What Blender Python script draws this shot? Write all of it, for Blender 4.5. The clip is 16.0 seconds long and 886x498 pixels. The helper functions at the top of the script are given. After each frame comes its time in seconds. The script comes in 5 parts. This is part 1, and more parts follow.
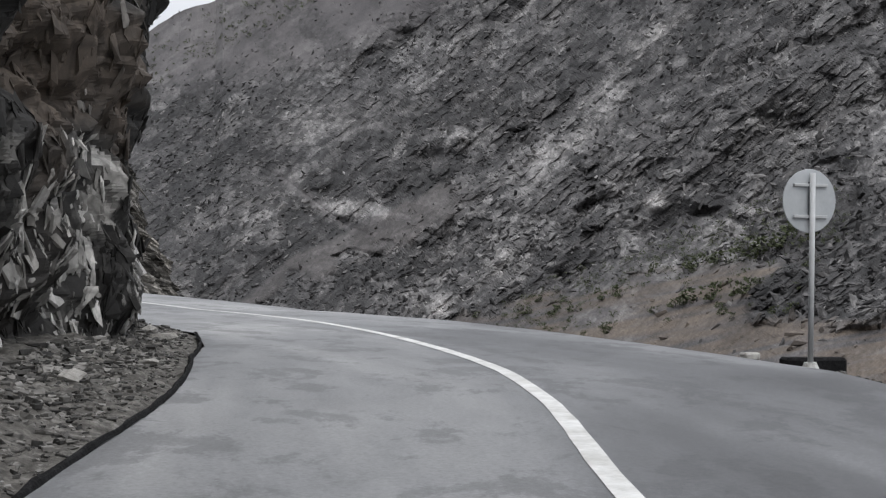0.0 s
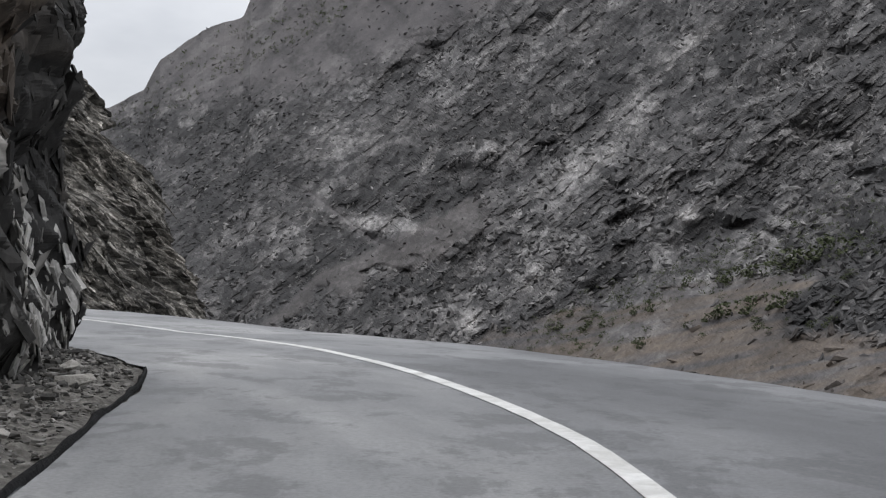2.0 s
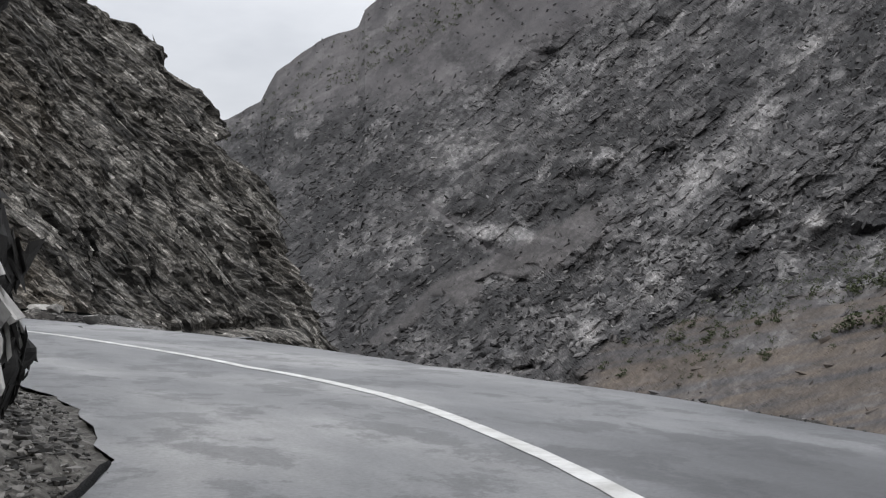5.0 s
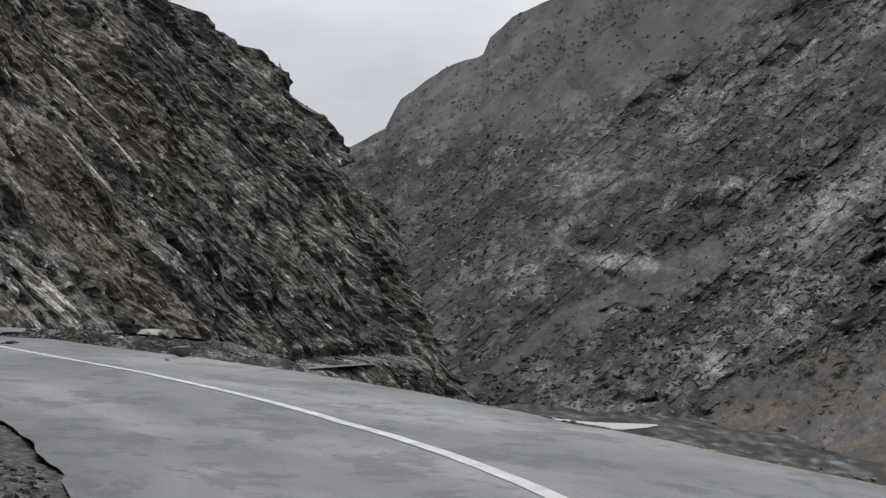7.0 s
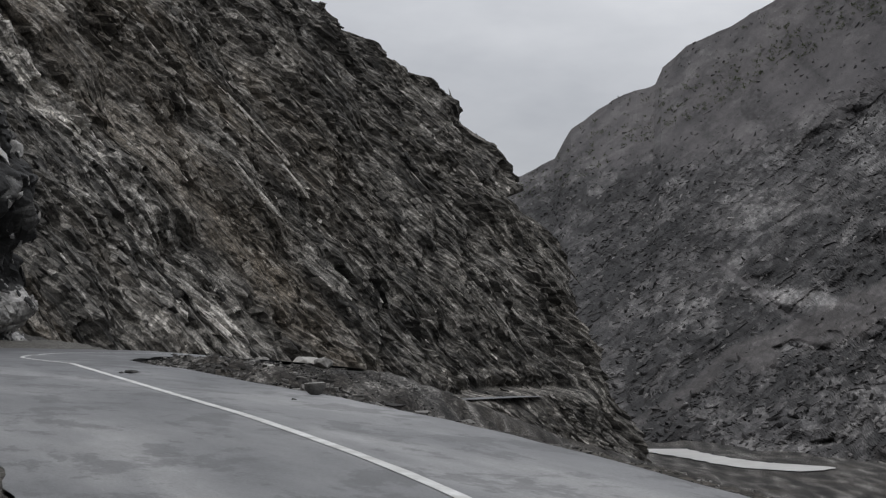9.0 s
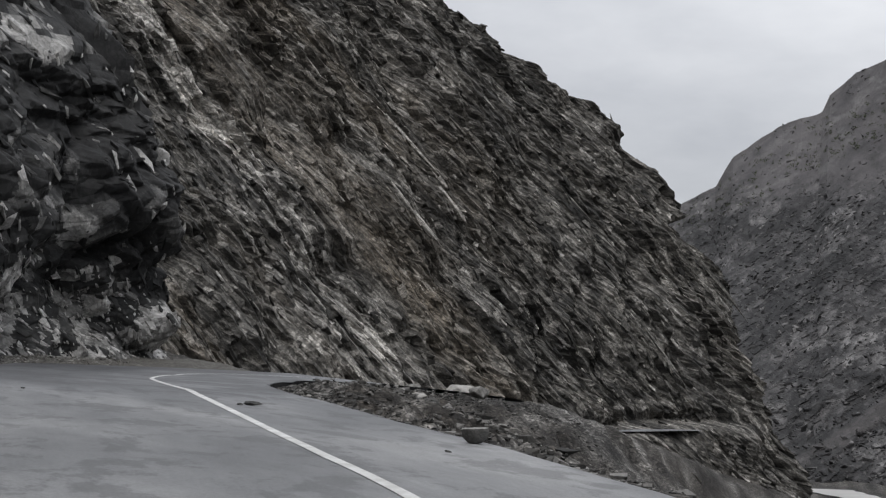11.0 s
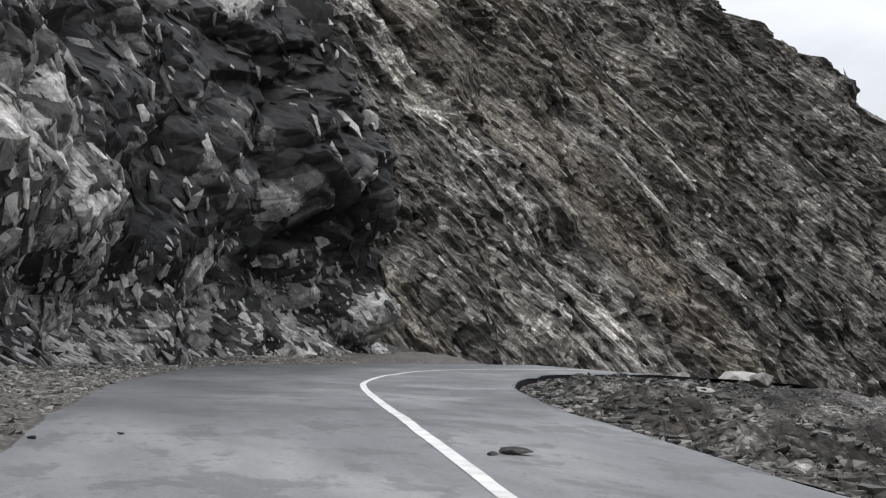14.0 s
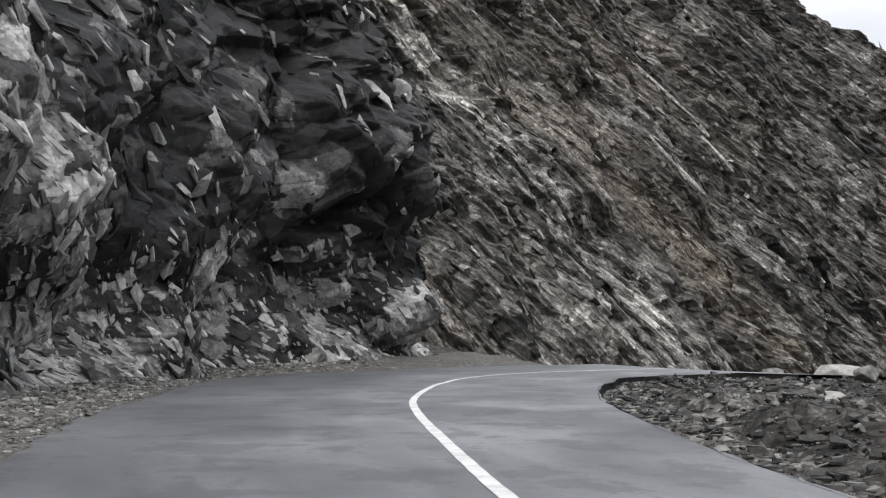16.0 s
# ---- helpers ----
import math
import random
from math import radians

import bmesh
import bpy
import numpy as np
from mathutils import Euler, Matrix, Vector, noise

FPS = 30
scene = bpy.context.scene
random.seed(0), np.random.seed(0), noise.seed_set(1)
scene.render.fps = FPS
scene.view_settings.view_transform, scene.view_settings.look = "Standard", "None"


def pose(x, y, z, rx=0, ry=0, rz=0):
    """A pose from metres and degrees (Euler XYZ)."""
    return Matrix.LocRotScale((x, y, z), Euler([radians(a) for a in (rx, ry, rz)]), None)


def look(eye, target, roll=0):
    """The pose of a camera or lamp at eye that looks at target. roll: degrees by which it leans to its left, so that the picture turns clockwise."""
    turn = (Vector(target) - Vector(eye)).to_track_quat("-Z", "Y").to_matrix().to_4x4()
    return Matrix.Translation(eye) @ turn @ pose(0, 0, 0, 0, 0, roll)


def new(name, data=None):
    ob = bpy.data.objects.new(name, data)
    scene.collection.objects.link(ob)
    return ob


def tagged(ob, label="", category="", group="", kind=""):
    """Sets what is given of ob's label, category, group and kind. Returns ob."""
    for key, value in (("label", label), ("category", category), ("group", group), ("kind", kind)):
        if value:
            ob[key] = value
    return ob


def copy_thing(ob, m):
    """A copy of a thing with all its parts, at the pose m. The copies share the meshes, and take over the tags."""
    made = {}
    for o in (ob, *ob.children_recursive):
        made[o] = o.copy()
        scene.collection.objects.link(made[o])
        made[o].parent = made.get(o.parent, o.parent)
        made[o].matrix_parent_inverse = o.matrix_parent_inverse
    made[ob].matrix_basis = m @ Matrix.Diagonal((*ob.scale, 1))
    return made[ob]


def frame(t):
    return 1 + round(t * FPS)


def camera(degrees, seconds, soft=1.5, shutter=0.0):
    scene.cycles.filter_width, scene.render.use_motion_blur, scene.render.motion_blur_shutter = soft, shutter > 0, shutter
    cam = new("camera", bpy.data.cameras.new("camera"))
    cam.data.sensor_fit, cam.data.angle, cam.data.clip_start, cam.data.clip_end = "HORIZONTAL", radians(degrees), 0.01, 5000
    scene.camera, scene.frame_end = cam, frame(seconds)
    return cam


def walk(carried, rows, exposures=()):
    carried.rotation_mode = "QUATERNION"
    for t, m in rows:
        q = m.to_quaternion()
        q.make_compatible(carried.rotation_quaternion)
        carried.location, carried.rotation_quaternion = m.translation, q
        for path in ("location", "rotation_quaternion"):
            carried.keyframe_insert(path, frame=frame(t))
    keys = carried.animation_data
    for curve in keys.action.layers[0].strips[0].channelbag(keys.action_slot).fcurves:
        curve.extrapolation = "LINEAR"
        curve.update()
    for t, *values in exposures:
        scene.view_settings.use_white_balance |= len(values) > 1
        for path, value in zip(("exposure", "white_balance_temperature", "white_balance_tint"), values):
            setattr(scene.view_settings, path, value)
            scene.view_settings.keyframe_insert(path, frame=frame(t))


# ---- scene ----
cam = camera(34.54, 16.0, soft=1.3)
PATH = [
    (0, look((-0.098, -0.019, 1.499), (-0.096, 9.981, 1.449), 0.69)),
    (0.5, look((-0.112, 1.437, 1.448), (-0.162, 11.437, 1.389), -0.20)),
    (1, look((-0.126, 2.932, 1.399), (-0.246, 12.931, 1.424), -0.25)),
    (1.5, look((-0.126, 4.297, 1.364), (-0.310, 14.295, 1.450), -0.88)),
    (2, look((-0.171, 5.705, 1.341), (-0.374, 15.703, 1.398), 0.36)),
    (2.5, look((-0.176, 7.079, 1.292), (-0.447, 17.075, 1.286), 0.73)),
    (3, look((-0.202, 8.402, 1.262), (-0.576, 18.395, 1.193), -0.00)),
    (3.5, look((-0.346, 9.703, 1.284), (-0.822, 19.691, 1.213), -0.02)),
    (6, look((-1.262, 15.443, 1.338), (-2.704, 25.335, 1.593), 0.26)),
    (6.5, look((-1.488, 16.619, 1.359), (-3.129, 26.480, 1.631), 0.57)),
    (7, look((-1.703, 17.814, 1.332), (-3.561, 27.635, 1.642), 0.92)),
    (7.5, look((-1.903, 19.050, 1.334), (-3.960, 28.830, 1.683), 0.75)),
    (8, look((-2.167, 20.282, 1.324), (-4.422, 30.015, 1.761), 0.68)),
    (8.5, look((-2.487, 21.497, 1.326), (-5.053, 31.151, 1.779), 1.58)),
    (9, look((-2.879, 22.727, 1.348), (-5.881, 32.253, 1.840), 2.11)),
    (11.5, look((-6.291, 30.069, 1.349), (-10.582, 39.081, 1.962), 3.50)),
    (12, look((-7.376, 31.885, 1.326), (-11.998, 40.738, 1.827), 2.81)),
    (12.5, look((-8.466, 33.535, 1.314), (-13.347, 42.250, 1.785), 2.05)),
    (13, look((-9.578, 35.218, 1.298), (-14.674, 43.812, 1.699), 1.73)),
    (13.5, look((-10.720, 36.954, 1.304), (-15.969, 45.456, 1.692), 1.25)),
    (14, look((-11.907, 38.598, 1.330), (-17.288, 47.015, 1.759), 1.19)),
    (14.5, look((-13.139, 40.240, 1.338), (-18.640, 48.580, 1.763), 1.20)),
    (15, look((-14.433, 41.863, 1.366), (-19.940, 50.200, 1.762), 0.35)),
    (15.5, look((-15.712, 43.463, 1.392), (-21.239, 51.789, 1.754), 0.18)),
    (16, look((-17.023, 45.059, 1.428), (-22.563, 53.376, 1.801), -0.54)),
]
EXPOSURES = [(0, 0.12), (1.5, -0.03), (3.5, 0.02), (6, -0.08), (7.5, -0.34), (9, -0.56), (11.5, -0.28), (12.5, -0.1), (14, 0.18), (16, 0.25)]
walk(cam, PATH, EXPOSURES)

# ---------------------------------------------------------------- sky and sun
SUN_ELEV, SUN_ROT = radians(58), radians(200)
world = bpy.data.worlds.new("overcast_sky")
scene.world = world
world.use_nodes = True
wn, wl = world.node_tree.nodes, world.node_tree.links
wn.clear()
w_out = wn.new("ShaderNodeOutputWorld")
w_bg = wn.new("ShaderNodeBackground")
w_sky = wn.new("ShaderNodeTexSky")
w_sky.sky_type = "NISHITA"
w_sky.sun_disc = False
w_sky.sun_elevation, w_sky.sun_rotation = SUN_ELEV, SUN_ROT
w_sky.altitude = 1800
w_tc = wn.new("ShaderNodeTexCoord")
w_map = wn.new("ShaderNodeMapping")
w_map.inputs["Scale"].default_value = (1.0, 1.0, 2.6)
w_no = wn.new("ShaderNodeTexNoise")
w_no.inputs["Scale"].default_value = 3.2
w_no.inputs["Detail"].default_value = 6
w_no.inputs["Roughness"].default_value = 0.52
w_ramp = wn.new("ShaderNodeValToRGB")
w_ramp.color_ramp.elements[0].position, w_ramp.color_ramp.elements[0].color = 0.36, (6.45, 6.65, 7.1, 1)
w_ramp.color_ramp.elements[1].position, w_ramp.color_ramp.elements[1].color = 0.66, (9.65, 9.8, 10.15, 1)
w_mix = wn.new("ShaderNodeMix")
w_mix.data_type = "RGBA"
w_mix.inputs["Factor"].default_value = 0.92
wl.new(w_tc.outputs["Generated"], w_map.inputs["Vector"])
wl.new(w_map.outputs["Vector"], w_no.inputs["Vector"])
wl.new(w_no.outputs["Fac"], w_ramp.inputs["Fac"])
wl.new(w_sky.outputs["Color"], w_mix.inputs["A"])
wl.new(w_ramp.outputs["Color"], w_mix.inputs["B"])
# an overcast sky is about three times as bright overhead as near the horizon
w_sep = wn.new("ShaderNodeSeparateXYZ")
wl.new(w_tc.outputs["Generated"], w_sep.inputs["Vector"])
w_up = wn.new("ShaderNodeMapRange")
w_up.inputs["From Min"].default_value, w_up.inputs["From Max"].default_value = 0.05, 0.9
w_up.inputs["To Min"].default_value, w_up.inputs["To Max"].default_value = 0.085, 0.24
wl.new(w_sep.outputs["Z"], w_up.inputs["Value"])
wl.new(w_mix.outputs["Result"], w_bg.inputs["Color"])
wl.new(w_up.outputs["Result"], w_bg.inputs["Strength"])
wl.new(w_bg.outputs["Background"], w_out.inputs["Surface"])

sun_data = bpy.data.lights.new("sun", "SUN")
sun_data.energy, sun_data.angle, sun_data.color = 0.9, radians(25), (1.0, 0.97, 0.93)
sun = new("sun", sun_data)
sun.matrix_world = look((40, -40, 90), (20, 10, 0))


# ---------------------------------------------------------------- materials
def ramp(nt, fac, stops):
    r = nt.nodes.new("ShaderNodeValToRGB")
    e = r.color_ramp.elements
    while len(e) < len(stops):
        e.new(0.5)
    for el, (p, c) in zip(e, stops):
        el.position, el.color = p, (*c, 1)
    nt.links.new(fac, r.inputs["Fac"])
    return r.outputs["Color"]


def noise_tex(nt, vec, scale, detail=5, rough=0.6, dist=0.0):
    n = nt.nodes.new("ShaderNodeTexNoise")
    n.inputs["Scale"].default_value = scale
    n.inputs["Detail"].default_value = detail
    n.inputs["Roughness"].default_value = rough
    n.inputs["Distortion"].default_value = dist
    nt.links.new(vec, n.inputs["Vector"])
    return n.outputs["Fac"]


def mapped(nt, vec, rot=(0, 0, 0), scale=(1, 1, 1)):
    """Vector turned first and stretched after, so that bands can run along a tilted direction."""
    a = nt.nodes.new("ShaderNodeMapping")
    a.inputs["Rotation"].default_value = [radians(v) for v in rot]
    b = nt.nodes.new("ShaderNodeMapping")
    b.inputs["Scale"].default_value = scale
    nt.links.new(vec, a.inputs["Vector"])
    nt.links.new(a.outputs["Vector"], b.inputs["Vector"])
    return b.outputs["Vector"]


def mix_col(nt, fac, a, b, mode="MIX"):
    m = nt.nodes.new("ShaderNodeMix")
    m.data_type, m.blend_type = "RGBA", mode
    for key, v in (("Factor", fac), ("A", a), ("B", b)):
        sock = m.inputs[key] if key != "Factor" else m.inputs["Factor"]
        if isinstance(v, (int, float)):
            sock.default_value = v
        elif isinstance(v, tuple):
            sock.default_value = (*v, 1)
        else:
            nt.links.new(v, sock)
    return m.outputs["Result"]


def math_node(nt, op, a, b=0.0, c=0.0):
    m = nt.nodes.new("ShaderNodeMath")
    m.operation = op
    m.use_clamp = False
    for i, v in enumerate((a, b, c)):
        if isinstance(v, (int, float)):
            m.inputs[i].default_value = v
        else:
            nt.links.new(v, m.inputs[i])
    return m.outputs["Value"]


def base_mat(name, rough=0.9, spec=0.3):
    m = bpy.data.materials.new(name)
    m.use_nodes = True
    nt = m.node_tree
    b = nt.nodes["Principled BSDF"]
    b.inputs["Roughness"].default_value = rough
    b.inputs["Specular IOR Level"].default_value = spec
    tc = nt.nodes.new("ShaderNodeTexCoord")
    return m, nt, b, tc.outputs["Object"]


def bump(nt, b, height, strength, dist):
    n = nt.nodes.new("ShaderNodeBump")
    n.inputs["Strength"].default_value = strength
    n.inputs["Distance"].default_value = dist
    nt.links.new(height, n.inputs["Height"])
    nt.links.new(n.outputs["Normal"], b.inputs["Normal"])


def attribute(nt, name):
    n = nt.nodes.new("ShaderNodeAttribute")
    n.attribute_type, n.attribute_name = "GEOMETRY", name
    return n


def rock_mat(name, cols, size, stretch=(1, 1, 1), pale=(0.36, 0.35, 0.33), brown=(0.15, 0.11, 0.08), plain=(0.13, 0.115, 0.11), bump_k=0.7, rough=0.88, crack=0.35, chips=(0.5, 0.95, 1.75), chip_size=0.31, share=0.45, streak=(0.7, 1.35), splinter=0.15, splinter_by=(0.55, 1.0, 0.8), seams=0.0, grain=(0.7, 1.25)):
    """Fractured rock: every broken face has its own tone, with bands along the bedding and fine grain on it. size: metres of the main bands."""
    m, nt, b, ob = base_mat(name, rough, 0.3)
    st = mapped(nt, attribute(nt, "bedding").outputs["Vector"], (0, 0, 0), stretch)
    band = noise_tex(nt, st, 1.0 / size, 7, 0.66, 0.35)
    tone = attribute(nt, "tone").outputs["Fac"]
    mixed = math_node(nt, "ADD", math_node(nt, "MULTIPLY", band, share), math_node(nt, "MULTIPLY", tone, 1.08 - share))
    col = ramp(nt, mixed, [(0.36, cols[0]), (0.50, cols[1]), (0.62, cols[2]), (0.80, cols[3])])
    zone = nt.nodes.new("ShaderNodeSeparateColor")
    nt.links.new(attribute(nt, "zones").outputs["Color"], zone.inputs["Color"])
    blot = noise_tex(nt, ob, 0.4 / size, 5, 0.65)
    lo = ramp(nt, blot, [(0.32, (0.6, 0.6, 0.6)), (0.55, (1, 1, 1))])
    faces = ramp(nt, math_node(nt, "ADD", math_node(nt, "MULTIPLY", tone, 0.7), math_node(nt, "MULTIPLY", band, 0.3)), [(0.40, (0.12, 0.12, 0.12)), (0.56, (1, 1, 1))])
    col = mix_col(nt, math_node(nt, "MULTIPLY", zone.outputs["Red"], faces), col, pale)
    col = mix_col(nt, math_node(nt, "MULTIPLY", zone.outputs["Blue"], 0.8), col, plain)
    col = mix_col(nt, math_node(nt, "MULTIPLY", zone.outputs["Green"], lo), col, brown)
    # chips: small flat faces of differing tone, and thin dark cracks between blocks
    chip = nt.nodes.new("ShaderNodeTexVoronoi")
    chip.distance = "CHEBYCHEV"
    chip.inputs["Scale"].default_value = 1.0 / (chip_size * size)
    st2 = mapped(nt, attribute(nt, "bedding").outputs["Vector"], (0, 0, 0), tuple(v ** 0.5 for v in stretch))
    wob = noise_tex(nt, st2, 3.0 / size, 3, 0.5)
    off = nt.nodes.new("ShaderNodeVectorMath")
    off.operation = "MULTIPLY_ADD"
    comb = nt.nodes.new("ShaderNodeCombineXYZ")
    for k in "XYZ":
        nt.links.new(wob, comb.inputs[k])
    nt.links.new(comb.outputs["Vector"], off.inputs[0])
    off.inputs[1].default_value = (0.12 * size,) * 3
    nt.links.new(st2, off.inputs[2])
    nt.links.new(off.outputs["Vector"], chip.inputs["Vector"])
    chip_tone = nt.nodes.new("ShaderNodeSeparateColor")
    nt.links.new(chip.outputs["Color"], chip_tone.inputs["Color"])
    loose = math_node(nt, "SUBTRACT", 1.0, math_node(nt, "MULTIPLY", zone.outputs["Blue"], 0.8))
    col = mix_col(nt, loose, col, ramp(nt, chip_tone.outputs["Red"], [(0.1, (chips[0],) * 3), (0.6, (chips[1],) * 3), (0.95, (chips[2],) * 3)]), "MULTIPLY")
    wide = noise_tex(nt, ob, 0.09 / size, 4, 0.6)
    col = mix_col(nt, 1.0, col, ramp(nt, wide, [(0.34, (0.78, 0.78, 0.79)), (0.66, (1.22, 1.21, 1.2))]), "MULTIPLY")
    edge = nt.nodes.new("ShaderNodeTexVoronoi")
    edge.feature = "DISTANCE_TO_EDGE"
    edge.inputs["Scale"].default_value = 1.3 / size
    nt.links.new(off.outputs["Vector"], edge.inputs["Vector"])
    col = mix_col(nt, loose, col, ramp(nt, edge.outputs["Distance"], [(0.01, (crack,) * 3), (0.07, (1, 1, 1))]), "MULTIPLY")
    fine = noise_tex(nt, ob, 8.0 / size, 5, 0.7)
    col = mix_col(nt, 1.0, col, ramp(nt, fine, [(0.3, (grain[0],) * 3), (0.7, (grain[1],) * 3)]), "MULTIPLY")
    if seams:
        # long dark partings between the beds
        part_ = nt.nodes.new("ShaderNodeTexVoronoi")
        part_.feature = "DISTANCE_TO_EDGE"
        part_.inputs["Scale"].default_value = 0.9 / size
        nt.links.new(mapped(nt, attribute(nt, "bedding").outputs["Vector"], (0, 0, -3), (0.09, 1.0, 0.25)), part_.inputs["Vector"])
        col = mix_col(nt, loose, col, ramp(nt, part_.outputs["Distance"], [(0.02, (1 - seams,) * 3), (0.09, (1, 1, 1))]), "MULTIPLY")
    # small splinters lying along the bedding
    lines = nt.nodes.new("ShaderNodeTexVoronoi")
    lines.distance = "CHEBYCHEV"
    lines.inputs["Scale"].default_value = 1.0 / (splinter * size)
    nt.links.new(mapped(nt, attribute(nt, "bedding").outputs["Vector"], (0, 0, 4), splinter_by), lines.inputs["Vector"])
    line_tone = nt.nodes.new("ShaderNodeSeparateColor")
    nt.links.new(lines.outputs["Color"], line_tone.inputs["Color"])
    col = mix_col(nt, loose, col, ramp(nt, line_tone.outputs["Red"], [(0.05, (streak[0],) * 3), (0.5, (0.95,) * 3), (0.95, (streak[1],) * 3)]), "MULTIPLY")
    nt.links.new(col, b.inputs["Base Color"])
    h = math_node(nt, "ADD", math_node(nt, "MULTIPLY", chip_tone.outputs["Green"], 0.6), math_node(nt, "ADD", math_node(nt, "MULTIPLY", band, 0.4), math_node(nt, "ADD", math_node(nt, "MULTIPLY", line_tone.outputs["Green"], 0.4), math_node(nt, "MULTIPLY", fine, 0.3))))
    bump(nt, b, h, bump_k, size * 0.3)
    return m


ROCK_NEAR = rock_mat("dark_wall_rock", [(0.022, 0.021, 0.02), (0.055, 0.053, 0.05), (0.19, 0.184, 0.172), (0.46, 0.45, 0.43)], 0.5, (0.5, 1.0, 1.0), brown=(0.12, 0.095, 0.075), rough=0.7, bump_k=0.15, crack=0.7, chips=(0.72, 1.0, 1.28), share=0.06, streak=(0.88, 1.12), grain=(0.86, 1.13))
ROCK_NOSE = rock_mat("grey_bend_rock", [(0.022, 0.022, 0.022), (0.078, 0.077, 0.0745), (0.33, 0.324, 0.31), (0.47, 0.46, 0.445)], 0.7, (0.5, 1.0, 1.0), pale=(0.25, 0.244, 0.228), rough=0.72, bump_k=0.15, crack=0.7, chips=(0.7, 1.0, 1.3), share=0.06, streak=(0.88, 1.12), grain=(0.86, 1.13))
ROCK_FAR = rock_mat("brown_strata_rock", [(0.027, 0.0255, 0.023), (0.095, 0.09, 0.081), (0.178, 0.168, 0.152), (0.44, 0.422, 0.388)], 2.0, (1.0, 0.5, 1.0), pale=(0.46, 0.44, 0.405), brown=(0.155, 0.13, 0.1), bump_k=0.2, crack=0.6, chips=(0.7, 1.0, 1.3), chip_size=0.36, share=0.06, streak=(0.62, 1.4), splinter=0.15, splinter_by=(1.0, 0.7, 0.8), seams=0.6)
ROCK_HILL = rock_mat("grey_hill_rock", [(0.024, 0.0237, 0.024), (0.052, 0.0502, 0.0505), (0.09, 0.087, 0.086), (0.2, 0.194, 0.19)], 3.0, (0.6, 1.0, 1.0), pale=(0.29, 0.28, 0.272), brown=(0.105, 0.086, 0.07), plain=(0.092, 0.086, 0.087), bump_k=0.2, rough=0.95, crack=0.8, chips=(0.76, 1.0, 1.24), share=0.1, streak=(0.76, 1.24), splinter=0.2, grain=(0.85, 1.15))
ROCK_BANK = rock_mat("stony_ground_rock", [(0.024, 0.0228, 0.0215), (0.052, 0.049, 0.0455), (0.1, 0.095, 0.088), (0.24, 0.231, 0.217)], 0.45, (1.0, 1.0, 1.0), brown=(0.065, 0.055, 0.044), plain=(0.06, 0.064, 0.042), bump_k=0.5, rough=0.95)


def road_material():
    m, nt, b, ob = base_mat("worn_asphalt", 0.62, 0.4)
    lane = attribute(nt, "lane").outputs["Vector"]
    turned = mapped(nt, lane, (0, 0, 6), (1.0, 0.3, 1.0))
    big = noise_tex(nt, turned, 0.45, 4, 0.55, 0.3)
    col = ramp(nt, big, [(0.34, (0.126, 0.128, 0.132)), (0.50, (0.162, 0.164, 0.168)), (0.64, (0.21, 0.211, 0.214))])
    spots = noise_tex(nt, mapped(nt, lane, (0, 0, 0), (1.0, 0.6, 1.0)), 0.85, 9, 0.72, 0.2)
    f = ramp(nt, spots, [(0.515, (0, 0, 0)), (0.56, (1, 1, 1))])
    col = mix_col(nt, f, col, mix_col(nt, 0.5, col, (0.066, 0.067, 0.07)))
    dust = noise_tex(nt, turned, 2.2, 6, 0.68)
    col = mix_col(nt, 1.0, col, ramp(nt, dust, [(0.34, (0.88, 0.88, 0.88)), (0.66, (1.12, 1.12, 1.12))]), "MULTIPLY")
    road_tone = attribute(nt, "road_tone").outputs["Fac"]
    ragged = math_node(nt, "ADD", road_tone, math_node(nt, "MULTIPLY", math_node(nt, "SUBTRACT", big, 0.5), 0.5))
    col = mix_col(nt, 1.0, col, ramp(nt, ragged, [(0.2, (0.55, 0.555, 0.57)), (0.5, (0.95, 0.955, 0.965)), (0.8, (1.3, 1.29, 1.27))]), "MULTIPLY")
    fine = noise_tex(nt, ob, 30, 4, 0.75)
    col = mix_col(nt, 1.0, col, ramp(nt, fine, [(0.3, (0.78, 0.78, 0.78)), (0.7, (1.22, 1.22, 1.22))]), "MULTIPLY")
    nt.links.new(col, b.inputs["Base Color"])
    r = nt.nodes.new("ShaderNodeMapRange")
    r.inputs["To Min"].default_value, r.inputs["To Max"].default_value = 0.48, 0.8
    nt.links.new(big, r.inputs["Value"])
    nt.links.new(r.outputs["Result"], b.inputs["Roughness"])
    bump(nt, b, fine, 0.25, 0.01)
    return m


def speckle_mat(name, cols, size, rough=0.9, bump_k=0.6):
    m, nt, b, ob = base_mat(name, rough, 0.3)
    n = noise_tex(nt, ob, 1 / size, 6, 0.7)
    g = noise_tex(nt, ob, 0.15 / size, 4, 0.6)
    col = ramp(nt, n, [(0.3, cols[0]), (0.5, cols[1]), (0.68, cols[2])])
    col = mix_col(nt, 1.0, col, ramp(nt, g, [(0.3, (0.75, 0.74, 0.72)), (0.7, (1.2, 1.2, 1.2))]), "MULTIPLY")
    nt.links.new(col, b.inputs["Base Color"])
    bump(nt, b, n, bump_k, size * 0.5)
    return m


